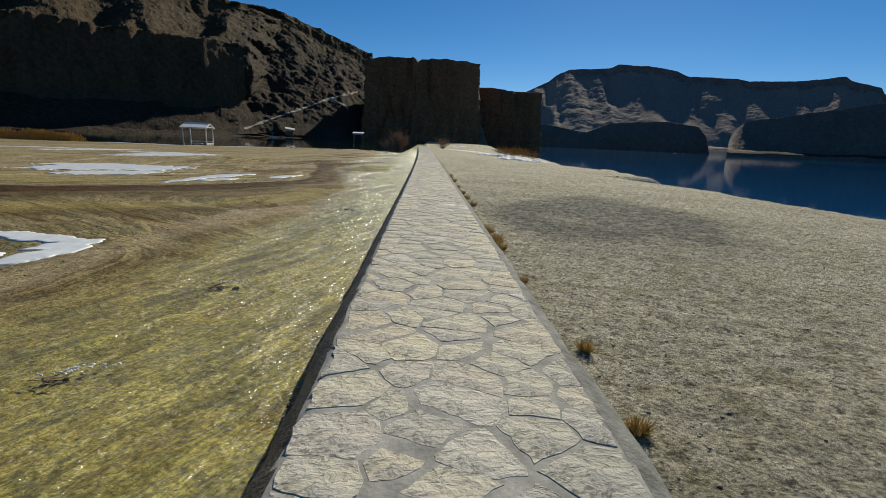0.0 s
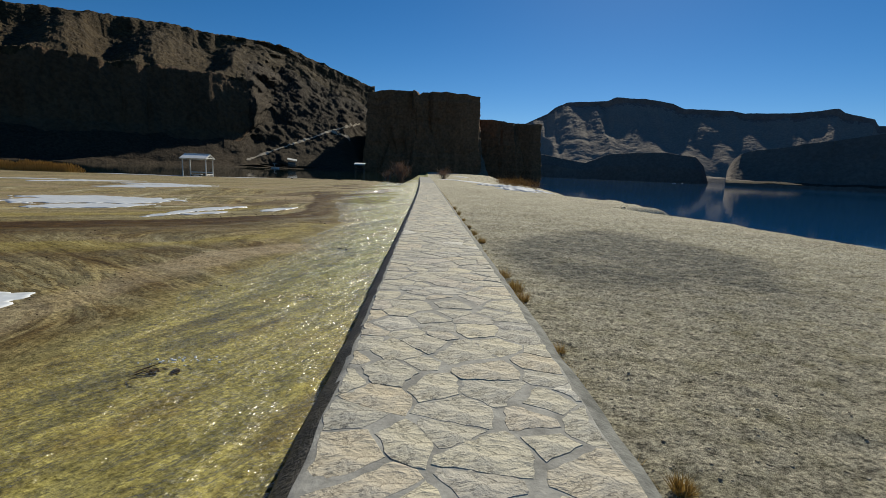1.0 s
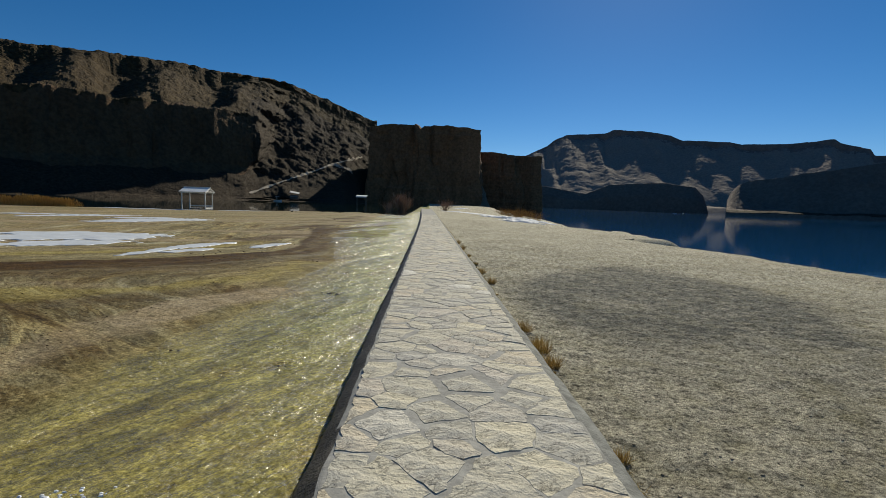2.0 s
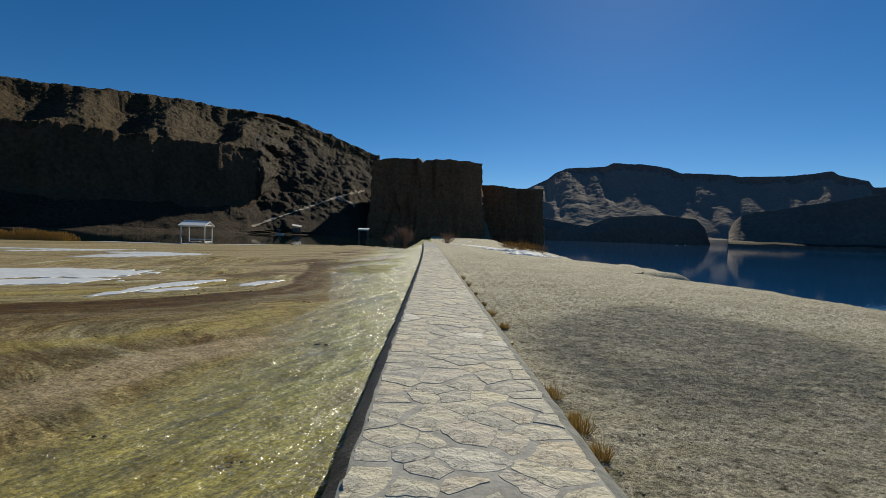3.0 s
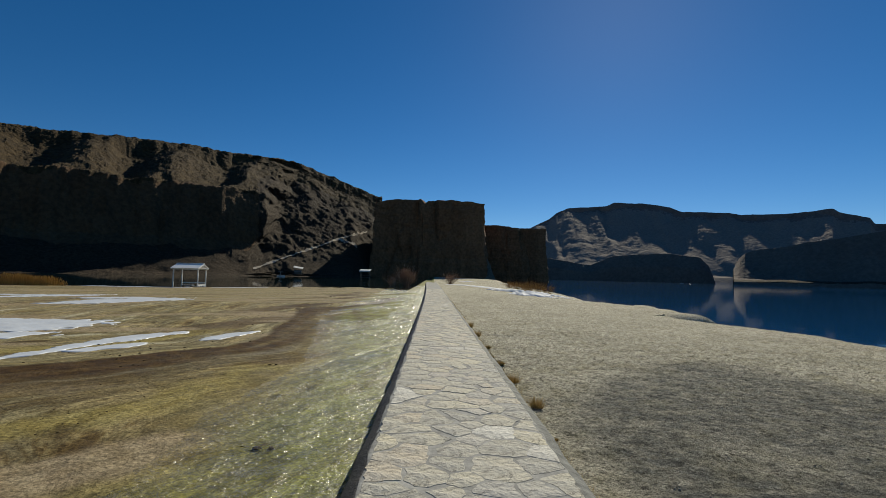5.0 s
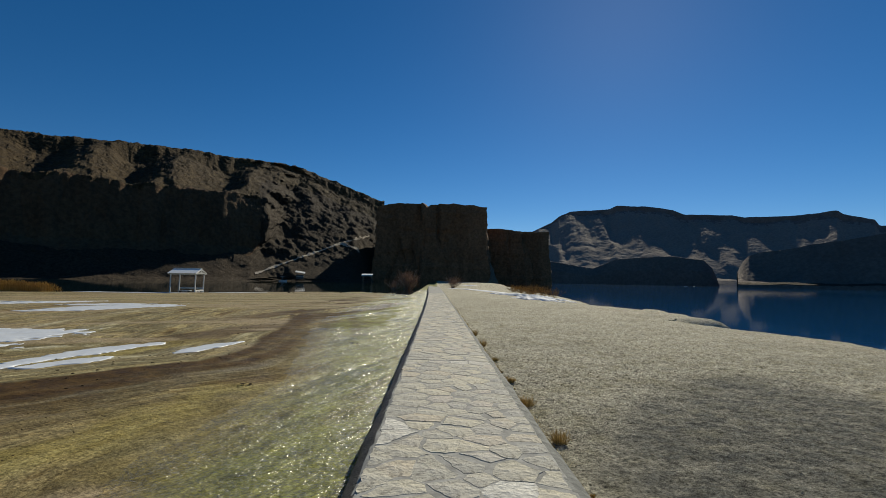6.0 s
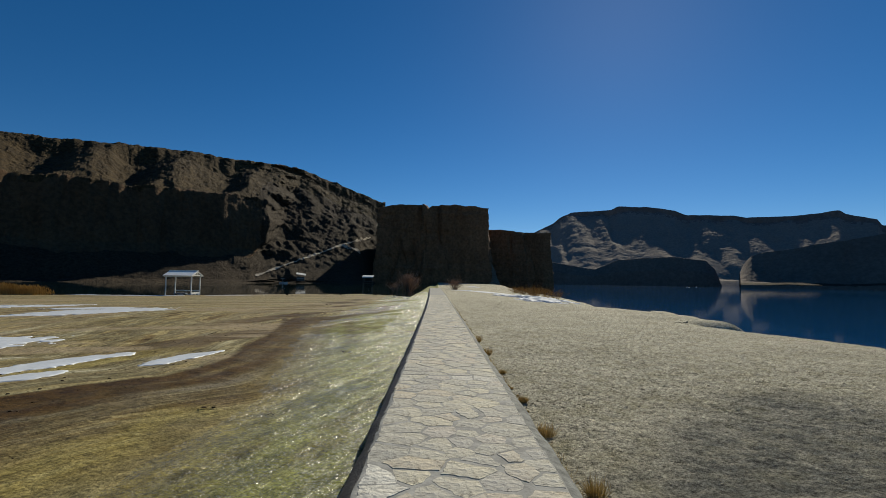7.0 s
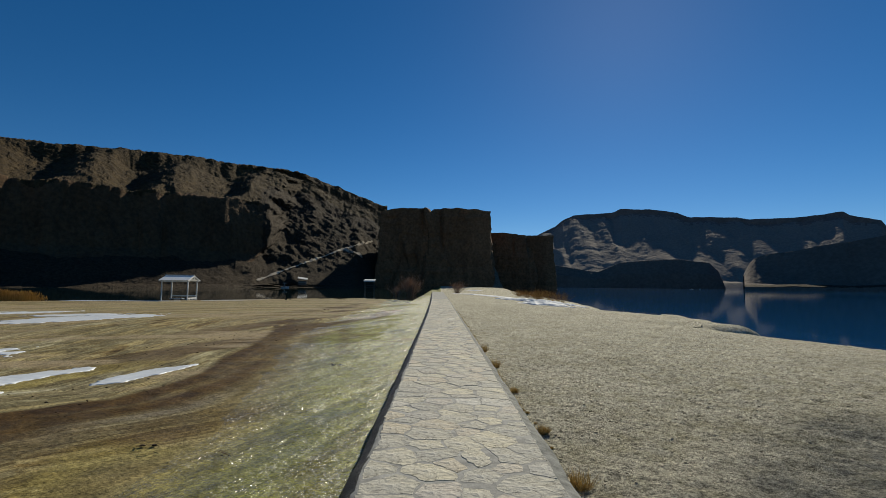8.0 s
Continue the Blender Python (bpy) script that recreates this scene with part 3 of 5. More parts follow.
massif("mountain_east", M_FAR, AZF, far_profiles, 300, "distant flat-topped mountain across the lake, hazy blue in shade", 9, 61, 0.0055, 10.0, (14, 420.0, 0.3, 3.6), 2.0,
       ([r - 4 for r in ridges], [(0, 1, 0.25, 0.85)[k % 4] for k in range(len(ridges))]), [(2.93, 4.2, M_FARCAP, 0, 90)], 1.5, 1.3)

# low cliffs at the water's far side
AZM = np.linspace(9, 31.2, 220)
am = [9, 13.9, 18.5, 21.0, 26.9, 29.8, 30.6, 31.2]
em = [2.4, 2.4, 1.6, 2.65, 2.95, 2.5, 1.6, -0.1]
mid_profiles = [
    (am, [1180] * 8, [LAKE_Z - 3] * 8),
    (am, [1192] * 8, [el(e * 0.5, 1192) for e in em]),
    (am, [1215] * 8, [el(e, 1215) for e in em]),
    (am, [1260] * 8, [el(e, 1215) - 5 for e in em]),
    (am, [1950] * 8, [LAKE_Z - 6] * 8),
]
massif("cliff_east", M_HEAD, AZM, mid_profiles, 120, "low dark cliffs standing in the lake", 4, 71, 0.012, 6.0)

AZH = np.linspace(32.8, 75, 380)
ah = [32.8, 32.9, 33.0, 33.3, 33.8, 34.8, 37.5, 41.7, 44.3, 55, 75]
eh = [1.2, 1.5, 1.8, 2.4, 2.9, 3.25, 3.6, 4.3, 4.8, 6.0, 6.5]
head_profiles = [
    (ah, [858] * 11, [LAKE_Z - 3] * 11),
    (ah, [866] * 11, [el(min(e, 0.05), 866) for e in eh]),
    (ah, [886] * 11, [el(min(e, 0.42), 886) for e in eh]),
    (ah, [925] * 11, [el(min(e, 0.3 + e * 0.5), 925) for e in eh]),
    (ah, [955] * 11, [el(e, 955) for e in eh]),
    (ah, [1300] * 11, [el(e, 955) + 4 * min(1, max(0, e)) for e in eh]),
    (ah, [1800] * 11, [LAKE_Z - 6] * 11),
]
massif("headland_east", M_HEAD, AZH, head_profiles, 160, "dark rocky headland with pale scree at its foot", 4, 81, 0.012, 6.0, bands=[(0.9, 1.55, M_SCREE, 0, 90)])


def rock_block(name, outline, z0, tops, label, seed):
    """A sheer rock with a plan outline; tops: (x, height) along it."""
    n = 340
    pts = np.array(outline, float)
    seg = np.linalg.norm(np.roll(pts, -1, 0) - pts, axis=1)
    d = np.r_[0, np.cumsum(seg)]
    q = np.linspace(0, d[-1], n)
    loop = np.vstack([pts, pts[:1]])
    ox, oy = np.interp(q, d, loop[:, 0]), np.interp(q, d, loop[:, 1])
    cx, cy = ox.mean(), oy.mean()
    levels = np.concatenate([np.linspace(0, 1, 110), np.linspace(1, 1, 24)])
    shrink = np.concatenate([np.zeros(110), np.linspace(0, 1, 24)])
    PX, PY, PZ = [], [], []
    for lv, sh in zip(levels, shrink):
        flare = 1 + 0.09 * (1 - lv) ** 2
        kx, ky = cx + (ox - cx) * flare, cy + (oy - cy) * flare
        top = np.interp(kx, [p[0] for p in tops], [p[1] for p in tops])
        zz = z0 + (top - z0) * lv
        rough = 1.9 * fbm(q * 0.10, zz * 0.035, 5, seed) + 3.2 * np.minimum(0, np.abs(fbm(q * 0.075, zz * 0.012, 3, seed + 5)) * 6 - 1)
        rough = rough + 0.8 * fbm(q * 0.3, zz * 0.14, 4, seed + 11) + 0.7 * fbm(q * 0.03, zz * 0.4, 3, seed + 13) - 1.4 * smooth(0.25, 0.55, fbm(q * 0.06, zz * 0.09, 3, seed + 17))
        nx, ny = (ox - cx), (oy - cy)
        ln = np.hypot(nx, ny)
        kx, ky = kx + nx / ln * rough, ky + ny / ln * rough
        kx, ky = cx + (kx - cx) * (1 - sh), cy + (ky - cy) * (1 - sh)
        zz = zz + 0.7 * fbm(kx * 0.25, ky * 0.25, 3, seed + 7) * lv ** 8
        PX.append(kx), PY.append(ky), PZ.append(zz)
    me, _ = grid_mesh(name, np.array(PX), np.array(PY), np.array(PZ), M_TOWER, smooth_shade=False)
    me.flip_normals()
    return tagged(new(name, me), label, "rock", kind="structure")


rock_block("rock_tower", [(-31.7, 242), (-7.7, 239), (-5.8, 241), (25, 240), (27, 259), (23, 288), (-28.8, 288)], -2,
           [(-38, 36.5), (-31.7, 37.8), (-19, 39.2), (-7.7, 39.9), (-5.6, 37.2), (-4, 39.7), (11.5, 39.7), (25, 38.4), (29, 37.5)],
           "massive sheer rock tower in shade, with a cleft top", 91)
rock_block("rock_tower", [(22, 272), (62, 262), (64, 290), (24, 300)], -6,
           [(20, 31), (60, 28.5), (66, 28)], "lower sheer rock tower in shade beside the lake", 95)

def scree_chute(foot, head, wide, label):
    """A tongue of loose scree widening downhill, lying in the cleft between two rocks."""
    u, v = np.meshgrid(np.linspace(-1, 1, 26), np.linspace(0, 1, 60))
    mid = np.array(foot)[:, None, None] * (1 - v) + np.array(head)[:, None, None] * v
    half = wide * (1 - 0.82 * v) * (1 + 0.25 * fbm(v * 6, u * 0, 3, 97))
    px, py = mid[0] + u * half, mid[1] - 3.0 * (1 - v) * (1 - u ** 2)
    pz = mid[2] - 1.6 * u ** 2 * (1 - 0.5 * v) + 0.5 * fbm(px * 0.5, mid[2] * 0.5, 5, 98)
    me, _ = grid_mesh("scree_chute", px, py, pz, M_PALE, smooth_shade=False)
    return tagged(new("scree_chute", me), label, "scree", kind="structure")


scree_chute((27.5, 238, -2.0), (24.0, 262, 20.0), 5.0, "tongue of pale loose scree between the rock towers")

# ---- walkway ----
def deck_z(x, y):
    return 0.2 - 0.0157 * x - 0.0061 * y


def deck_left(y):
    return np.interp(y, [-10, 16, 24, 32, 58, 100, 180], [-0.66, -0.68, -0.71, -0.75, -1.05, -1.8, -3.0])


def deck_right(y):
    return np.interp(y, [-10, 75, 150, 180], [0.75, 0.75, 0.45, 0.2])


py = np.concatenate([np.arange(-6, 20, 0.08), 20 + np.cumsum(np.geomspace(0.08, 2.6, 220))])
py = py[py < 175]
cols = [("l", -0.16, -0.32), ("l", -0.13, -0.13), ("l", -0.10, -0.075), ("l", -0.03, -0.03), ("l", 0.0, -0.006), ("l", 0.03, 0.0)] + [("m", k / 12, 0.0) for k in range(1, 12)] + \
       [("r", -0.03, 0.0), ("r", 0.0, -0.008), ("r", 0.05, -0.022), ("r", 0.095, -0.04), ("r", 0.115, -0.075), ("r", 0.14, -0.30)]
PXs, PYs, PZs = [], [], []
for kind, a, dz in cols:
    wob = 0.035 * fbm(py * 1.9, py * 0 + a * 2, 4, 101)
    xl, xr = deck_left(py), deck_right(py)
    x = xl + a if kind == "l" else xr + a if kind == "r" else xl + (xr - xl) * a
    x = x + (wob if kind != "m" else 0)
    PXs.append(x), PYs.append(py), PZs.append(deck_z(x, py) + dz - 0.001 + 0.0012 * fbm(x * 6, py * 6, 3, 102))
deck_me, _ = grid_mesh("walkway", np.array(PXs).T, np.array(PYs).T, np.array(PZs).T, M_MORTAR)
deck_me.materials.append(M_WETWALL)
ctr = np.empty(len(deck_me.polygons) * 3)
deck_me.polygons.foreach_get("center", ctr)
deck_me.materials.append(M_LIP)
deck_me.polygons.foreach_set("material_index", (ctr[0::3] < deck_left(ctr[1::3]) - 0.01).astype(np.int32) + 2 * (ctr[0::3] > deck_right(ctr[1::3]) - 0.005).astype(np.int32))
walkway = tagged(new("walkway", deck_me), "raised straight walkway of pale flagstones set in grey mortar", "walkway", kind="structure")

# ---- things on the shore and in the water ----
def ground_at(x, y):
    return float(ground_z(np.array([x]), np.array([y]))[0])


def white_paint():
    return plain_material("white_paint", (0.74, 0.74, 0.72), 0.55, 0.25, 3.0)


M_WHITE, M_TIMBER = white_paint(), plain_material("weathered_timber", (0.15, 0.13, 0.11), 0.8, 0.4, 5.0)
M_SHEET = plain_material("roof_sheet", (0.92, 0.92, 0.90), 0.5, 0.08, 2.0, 0.5, 0.0)
M_CURTAIN = plain_material("blue_grey_board", (0.40, 0.44, 0.48), 0.7, 0.3, 4.0)


def ribbed_sheet(width, depth, ribs):
    """A roof sheet in its own plane, with raised ribs and a real thickness."""
    bm = bmesh.new()
    n = ribs * 4 + 1
    tops, lows = [], []
    for i in range(n):
        u = -width / 2 + width * i / (n - 1)
        h = 0.010 if i % 4 in (1, 2) else 0.0
        tops.append([bm.verts.new((u, v, h)) for v in (0, depth)])
        lows.append([bm.verts.new((u, v, h - 0.02)) for v in (0, depth)])
    for i in range(n - 1):
        bm.faces.new((tops[i][0], tops[i + 1][0], tops[i + 1][1], tops[i][1]))
        bm.faces.new((lows[i][0], lows[i][1], lows[i + 1][1], lows[i + 1][0]))
        for k in (0, 1):
            bm.faces.new((tops[i][k], lows[i][k], lows[i + 1][k], tops[i + 1][k]))
    return bm


def shelter(x, y):
    """A picnic shelter: posts, a gabled sheet roof, rails, a table and benches."""
    long, deep, eave, ridge = 2.8, 2.05, 2.40, 2.85
    root = thing("picnic_shelter", pose(x, y, ground_at(x, y) - 0.05, 0, 0, 1), "white open picnic shelter with a pale gabled roof", "shelter")
    for sx in (-1, 1):
        for sy in (-1, 1):
            bm = bmesh.new()
            box(bm, (0.10, 0.10, eave), (sx * (long / 2 - 0.15), sy * (deep / 2 - 0.15), eave / 2), bevel=0.012)
            part("post", bm, M_WHITE, root)
    for sy in (-1, 1):
        bm = bmesh.new()
        box(bm, (long, 0.10, 0.16), (0, sy * (deep / 2 - 0.15), eave + 0.08), bevel=0.01)
        part("beam", bm, M_WHITE, root)
    slope = math.hypot(deep / 2 + 0.2, ridge - eave)
    pitch = math.degrees(math.atan2(ridge - eave, deep / 2 + 0.1))
    for sy in (-1, 1):
        bm = ribbed_sheet(long + 0.06, slope, 9)
        m = Matrix.Translation((0, 0, ridge + 0.18)) @ Matrix.Rotation(radians(0 if sy > 0 else 180), 4, "Z") @ Matrix.Rotation(radians(-pitch), 4, "X")
        bmesh.ops.transform(bm, matrix=m, verts=bm.verts)
        part("roof_sheet", bm, M_SHEET, root, "pale ribbed roof sheet")
    bm = bmesh.new()
    box(bm, (long + 0.08, 0.18, 0.04), (0, 0, ridge + 0.215), bevel=0.01)
    part("ridge_cap", bm, M_SHEET, root)
    for sx in (-1, 1):
        truss = new("gable_truss")
        truss.parent = root
        for sy in (-1, 1):
            bm = bmesh.new()
            box(bm, (0.08, slope - 0.05, 0.10), (0, 0, 0), Matrix.Rotation(radians(-pitch * sy), 4, "X"), 0.008)
            bmesh.ops.translate(bm, vec=(sx * (long / 2 - 0.02), sy * (deep / 4 + 0.08), (eave + ridge) / 2 + 0.09), verts=bm.verts)
            part("rafter", bm, M_WHITE, truss)
        bm = bmesh.new()
        box(bm, (0.08, deep - 0.1, 0.10), (sx * (long / 2 - 0.06), 0, eave + 0.18), bevel=0.008)
        part("tie_beam", bm, M_WHITE, truss)
        bm = bmesh.new()
        box(bm, (0.07, 0.10, ridge - eave - 0.15), (sx * (long / 2 - 0.04), 0, (eave + ridge) / 2 + 0.14), bevel=0.008)
        part("king_post", bm, M_WHITE, truss)
    for h in (0.55, 1.0):
        bm = bmesh.new()
        box(bm, (long - 0.45, 0.05, 0.12), (0, deep / 2 - 0.15, h), bevel=0.008)
        part("rail", bm, M_WHITE, root)
    side = new("side_rail")
    side.parent = root
    bm = bmesh.new()
    box(bm, (0.08, deep - 0.45, 0.14), (long / 2 - 0.15, 0, 0.78), bevel=0.01)
    part("rail_bar", bm, M_WHITE, side)
    for k in range(3):
        bm = bmesh.new()
        box(bm, (0.09, 0.12, 0.72), (long / 2 - 0.15, -0.55 + 0.55 * k, 0.36), bevel=0.01)
        part("baluster", bm, M_WHITE, side)
    return root


SHELTER_X, SHELTER_Y = -26.0, 54.6
shelter(SHELTER_X, SHELTER_Y)


def bench_and_table(x, y):
    z = ground_at(x, y) - 0.03
    table = thing("picnic_table", pose(x - 0.2, y, z), "plain grey timber picnic table under the shelter roof", "table")
    bm = bmesh.new()
    box(bm, (1.2, 0.55, 0.06), (0, 0, 0.74), bevel=0.01)
    part("tabletop", bm, M_CURTAIN, table)
    for sx in (-1, 1):
        bm = bmesh.new()
        box(bm, (0.10, 0.45, 0.71), (sx * 0.45, 0, 0.355), bevel=0.01)
        part("leg", bm, M_TIMBER, table)
    for sy in (-1, 1):
        bench = thing("bench", pose(x - 0.2, y + sy * 0.62, z), "long grey timber bench beside the picnic table", "bench", "benches at the table")
        bm = bmesh.new()
        box(bm, (1.4, 0.28, 0.05), (0, 0, 0.45), bevel=0.01)
        part("seat", bm, M_WHITE, bench)
        for sx in (-1, 1):
            bm = bmesh.new()
            box(bm, (0.08, 0.28, 0.425), (sx * 0.55, 0, 0.2125), bevel=0.008)
            part("leg", bm, M_WHITE if sx > 0 else M_TIMBER, bench)


bench_and_table(SHELTER_X, SHELTER_Y)


def bather_hut(x, y, floor_z):
    """A small canopy on thin posts, standing in the pond."""
    root = thing("water_canopy", pose(x, y, floor_z), "small flat white canopy on thin posts in the pond", "canopy")
    for sx in (-1, 1):
        for sy in (-1, 1):
            bm = bmesh.new()
            bmesh.ops.create_cone(bm, cap_ends=True, segments=10, radius1=0.06, radius2=0.06, depth=4.0, matrix=Matrix.Translation((sx * 1.25, sy * 0.9, 0.9)))
            part("post", bm, M_TIMBER, root, "thin dark post")
    bm = ribbed_sheet(3.1, 2.3, 8)
    bmesh.ops.transform(bm, matrix=Matrix.Translation((0, -1.15, 2.86)) @ Matrix.Rotation(radians(9), 4, "X"), verts=bm.verts)
    part("roof_sheet", bm, M_SHEET, root)
    bm = bmesh.new()
    box(bm, (3.0, 0.06, 0.34), (0, -1.1, 2.72), bevel=0.01)
    part("fascia", bm, M_WHITE, root)
    for h in (0.9, 1.5):
        bm = bmesh.new()
        box(bm, (2.5, 0.06, 0.08), (0, 0.9, h), bevel=0.008)
        part("cross_bar", bm, M_TIMBER, root)


bather_hut(-19.6, 137.0, POND_Z - 0.2)


def kiosk(x, y, z):
    root = thing("lakeside_kiosk", pose(x, y, z, 0, 0, 12), "small dark kiosk with a tilted white roof", "kiosk")
    bm = bmesh.new()
    box(bm, (2.8, 2.2, 1.7), (0, 0, 0.85), bevel=0.02)
    part("body", bm, M_TIMBER, root)
    bm = bmesh.new()
    box(bm, (3.8, 2.9, 0.12), (0, 0, 0), Matrix.Rotation(radians(13), 4, "X") @ Matrix.Rotation(radians(9), 4, "Y"), 0.02)
    bmesh.ops.translate(bm, vec=(0, 0, 2.75), verts=bm.verts)
    part("roof", bm, M_WHITE, root, "tilted white roof")
    for sx in (-1, 1):
        for sy in (-1, 1):
            bm = bmesh.new()
            box(bm, (0.1, 0.1, 2.75 - 0.19 * sx * 1.5), (sx * 1.5, sy * 1.15, (2.75 - 0.19 * sx * 1.5) / 2), bevel=0.01)
            part("post", bm, M_TIMBER, root)
    bm = bmesh.new()
    box(bm, (2.9, 0.5, 0.08), (0, -1.35, 0.95), bevel=0.01)
    part("counter", bm, M_WHITE, root, "white counter board")


def far_boat(name, x, y, z, length, turn, label, group):
    """A pedal boat: a hull with a raised bow, a seat and a canopy."""
    root = thing(name, pose(x, y, z, 0, 0, turn), label, "boat", group)
    bm = bmesh.new()
    rows = []
    for i in range(9):
        u = i / 8
        w = 0.75 * math.sin(math.pi * min(1, 0.25 + u * 0.75)) ** 0.5 * (1 - 0.3 * u)
        rows.append([bm.verts.new((length * (u - 0.5), s * w * k, zz)) for s, k, zz in ((-1, 0.6, -0.25), (-1, 1, 0.35 + 0.2 * u * u), (1, 1, 0.35 + 0.2 * u * u), (1, 0.6, -0.25))])
    for a, b in zip(rows, rows[1:]):
        for k in range(4):
            bm.faces.new((a[k], a[(k + 1) % 4], b[(k + 1) % 4], b[k]))
    bm.faces.new(rows[0][::-1]), bm.faces.new(rows[-1])
    part("hull", bm, M_WHITE, root)
    bm = bmesh.new()
    box(bm, (0.8, 1.1, 0.5), (-0.3, 0, 0.65), bevel=0.05)
    part("seat", bm, M_TIMBER, root)
    bm = bmesh.new()
    box(bm, (1.5, 1.4, 0.08), (-0.2, 0, 1.75), bevel=0.03)
    part("canopy", bm, M_WHITE, root)
    for s in (-1, 1):
        bm = bmesh.new()
        box(bm, (0.06, 0.06, 1.35), (-0.3, s * 0.6, 1.05))
        part("pole", bm, M_WHITE, root)


kx, ky = at_azimuth(-15.8, 204)
kiosk(kx, ky, 0.6)
far_boat("pedal_boat", kx - 4, ky - 9, POND_Z, 3.0, 20, "small white pedal boat moored by the far shore", "pedal boats")
far_boat("excursion_boat", *at_azimuth(28.0, 900), LAKE_Z, 7.0, 10, "white excursion boat far out on the lake", "boats far off")
far_boat("excursion_boat", *at_azimuth(28.8, 930), LAKE_Z, 6.0, 40, "white excursion boat far out on the lake", "boats far off")


# ---- ice and snow ----
def patch(name, lobes, x0, x1, y0, y1, step, thick, material, label, seed, category, rough=0.6, freq=3.0, lift=0.0):
    """A thin sheet whose outline comes from soft ellipses (x, y, half length, half width, degrees) and noise."""
    A, B = np.meshgrid(np.arange(x0, x1, step), np.arange(y0, y1, step))
    best = np.full(A.shape, -9.0)
    for cx, cy, ra, rb, turn in lobes:
        c, s = math.cos(radians(turn)), math.sin(radians(turn))
        u, v = c * (A - cx) + s * (B - cy), -s * (A - cx) + c * (B - cy)
        best = np.maximum(best, 1 - np.hypot(u / ra, v / rb))
    best = best + rough * fbm(A * freq, B * freq, 5, seed)
    top = ground_z(A, B) + 0.008 + lift
    swell = np.clip(best, 0, 1) if material is M_SNOW else np.sqrt(np.clip(best, 0, 1))
    Zp = np.where(best > 0, top + thick * swell, top - 0.12) + 0.15 * np.clip(best, -0.6, 0)
    keep = (best[:-1, :-1] > -0.12) | (best[1:, 1:] > -0.12) | (best[:-1, 1:] > -0.12) | (best[1:, :-1] > -0.12)
    me, _ = grid_mesh(name, A, B, Zp, material, keep)
    return tagged(new(name, me), label, category, "ice patches" if material is M_ICE else "snow patches")


ICE = "thin sheet of pale blue-white ice on wet mud"
patch("ice_patch", [(-5.2, 5.25, 0.85, 0.24, -14), (-4.45, 4.85, 0.42, 0.2, 60), (-4.35, 4.25, 0.6, 0.2, 75), (-5.6, 4.3, 0.9, 0.25, -8)], -7, -3.4, 3.2, 6.2, 0.035, 0.008, M_ICE, ICE, 201, "ice", 0.45)
patch("ice_patch", [(-11.6, 16.8, 2.7, 1.5, 38), (-10.2, 14.8, 1.6, 0.75, 40), (-12.6, 17.9, 2.0, 0.8, 20)], -16, -7.5, 12.5, 20.5, 0.06, 0.010, M_ICE, ICE, 202, "ice", 0.4)
patch("ice_patch", [(-6.85, 15.2, 1.6, 0.33, 72), (-6.4, 14.0, 0.7, 0.3, 60), (-7.2, 13.4, 1.1, 0.22, 80)], -8.6, -5.2, 11.8, 17.4, 0.045, 0.01, M_ICE, ICE, 203, "ice", 0.45)
patch("ice_patch", [(-5.1, 16.0, 1.05, 0.26, 76)], -6.2, -3.9, 14, 17.8, 0.035, 0.008, M_ICE, ICE, 204, "ice", 0.4)
patch("ice_patch", [(-15.6, 28.6, 3.4, 1.5, 68), (-17.4, 30.6, 2.0, 1.0, 30)], -21, -11.5, 23, 34, 0.08, 0.014, M_ICE, ICE, 205, "ice", 0.4)
patch("ice_patch", [(-21.6, 31.0, 3.6, 0.8, 65), (-24.5, 31.5, 3.0, 0.6, 20)], -29, -17, 26, 36, 0.1, 0.014, M_ICE, ICE, 206, "ice", 0.4)
patch("ice_patch", [(-30, 50.2, 7, 0.5, 10), (-21, 55, 3.0, 0.4, 40)], -40, -16, 46, 59, 0.12, 0.03, M_ICE, "narrow rim of white ice along the pond edge", 207, "ice", 0.5, 0.6)
SNOWY = "streak of crusted white snow on the dry bank"
patch("snow_patch", [(11.6, 67, 10.0, 1.0, 105), (10.4, 56, 4.6, 1.25, 100)], 7.5, 16, 49, 79, 0.1, 0.34, M_SNOW, SNOWY, 211, "snow", 0.9, 1.5)
patch("snow_patch", [(9.6, 98, 17, 0.9, 98), (6.8, 114, 9, 0.8, 115)], 2, 14, 78, 124, 0.2, 0.2, M_SNOW, SNOWY, 212, "snow", 0.6, 0.9)
patch("snow_patch", [(11.5, 165, 3.0, 1.0, 10)], 7, 16, 160, 170, 0.2, 0.3, M_SNOW, SNOWY, 213, "snow", 0.4)


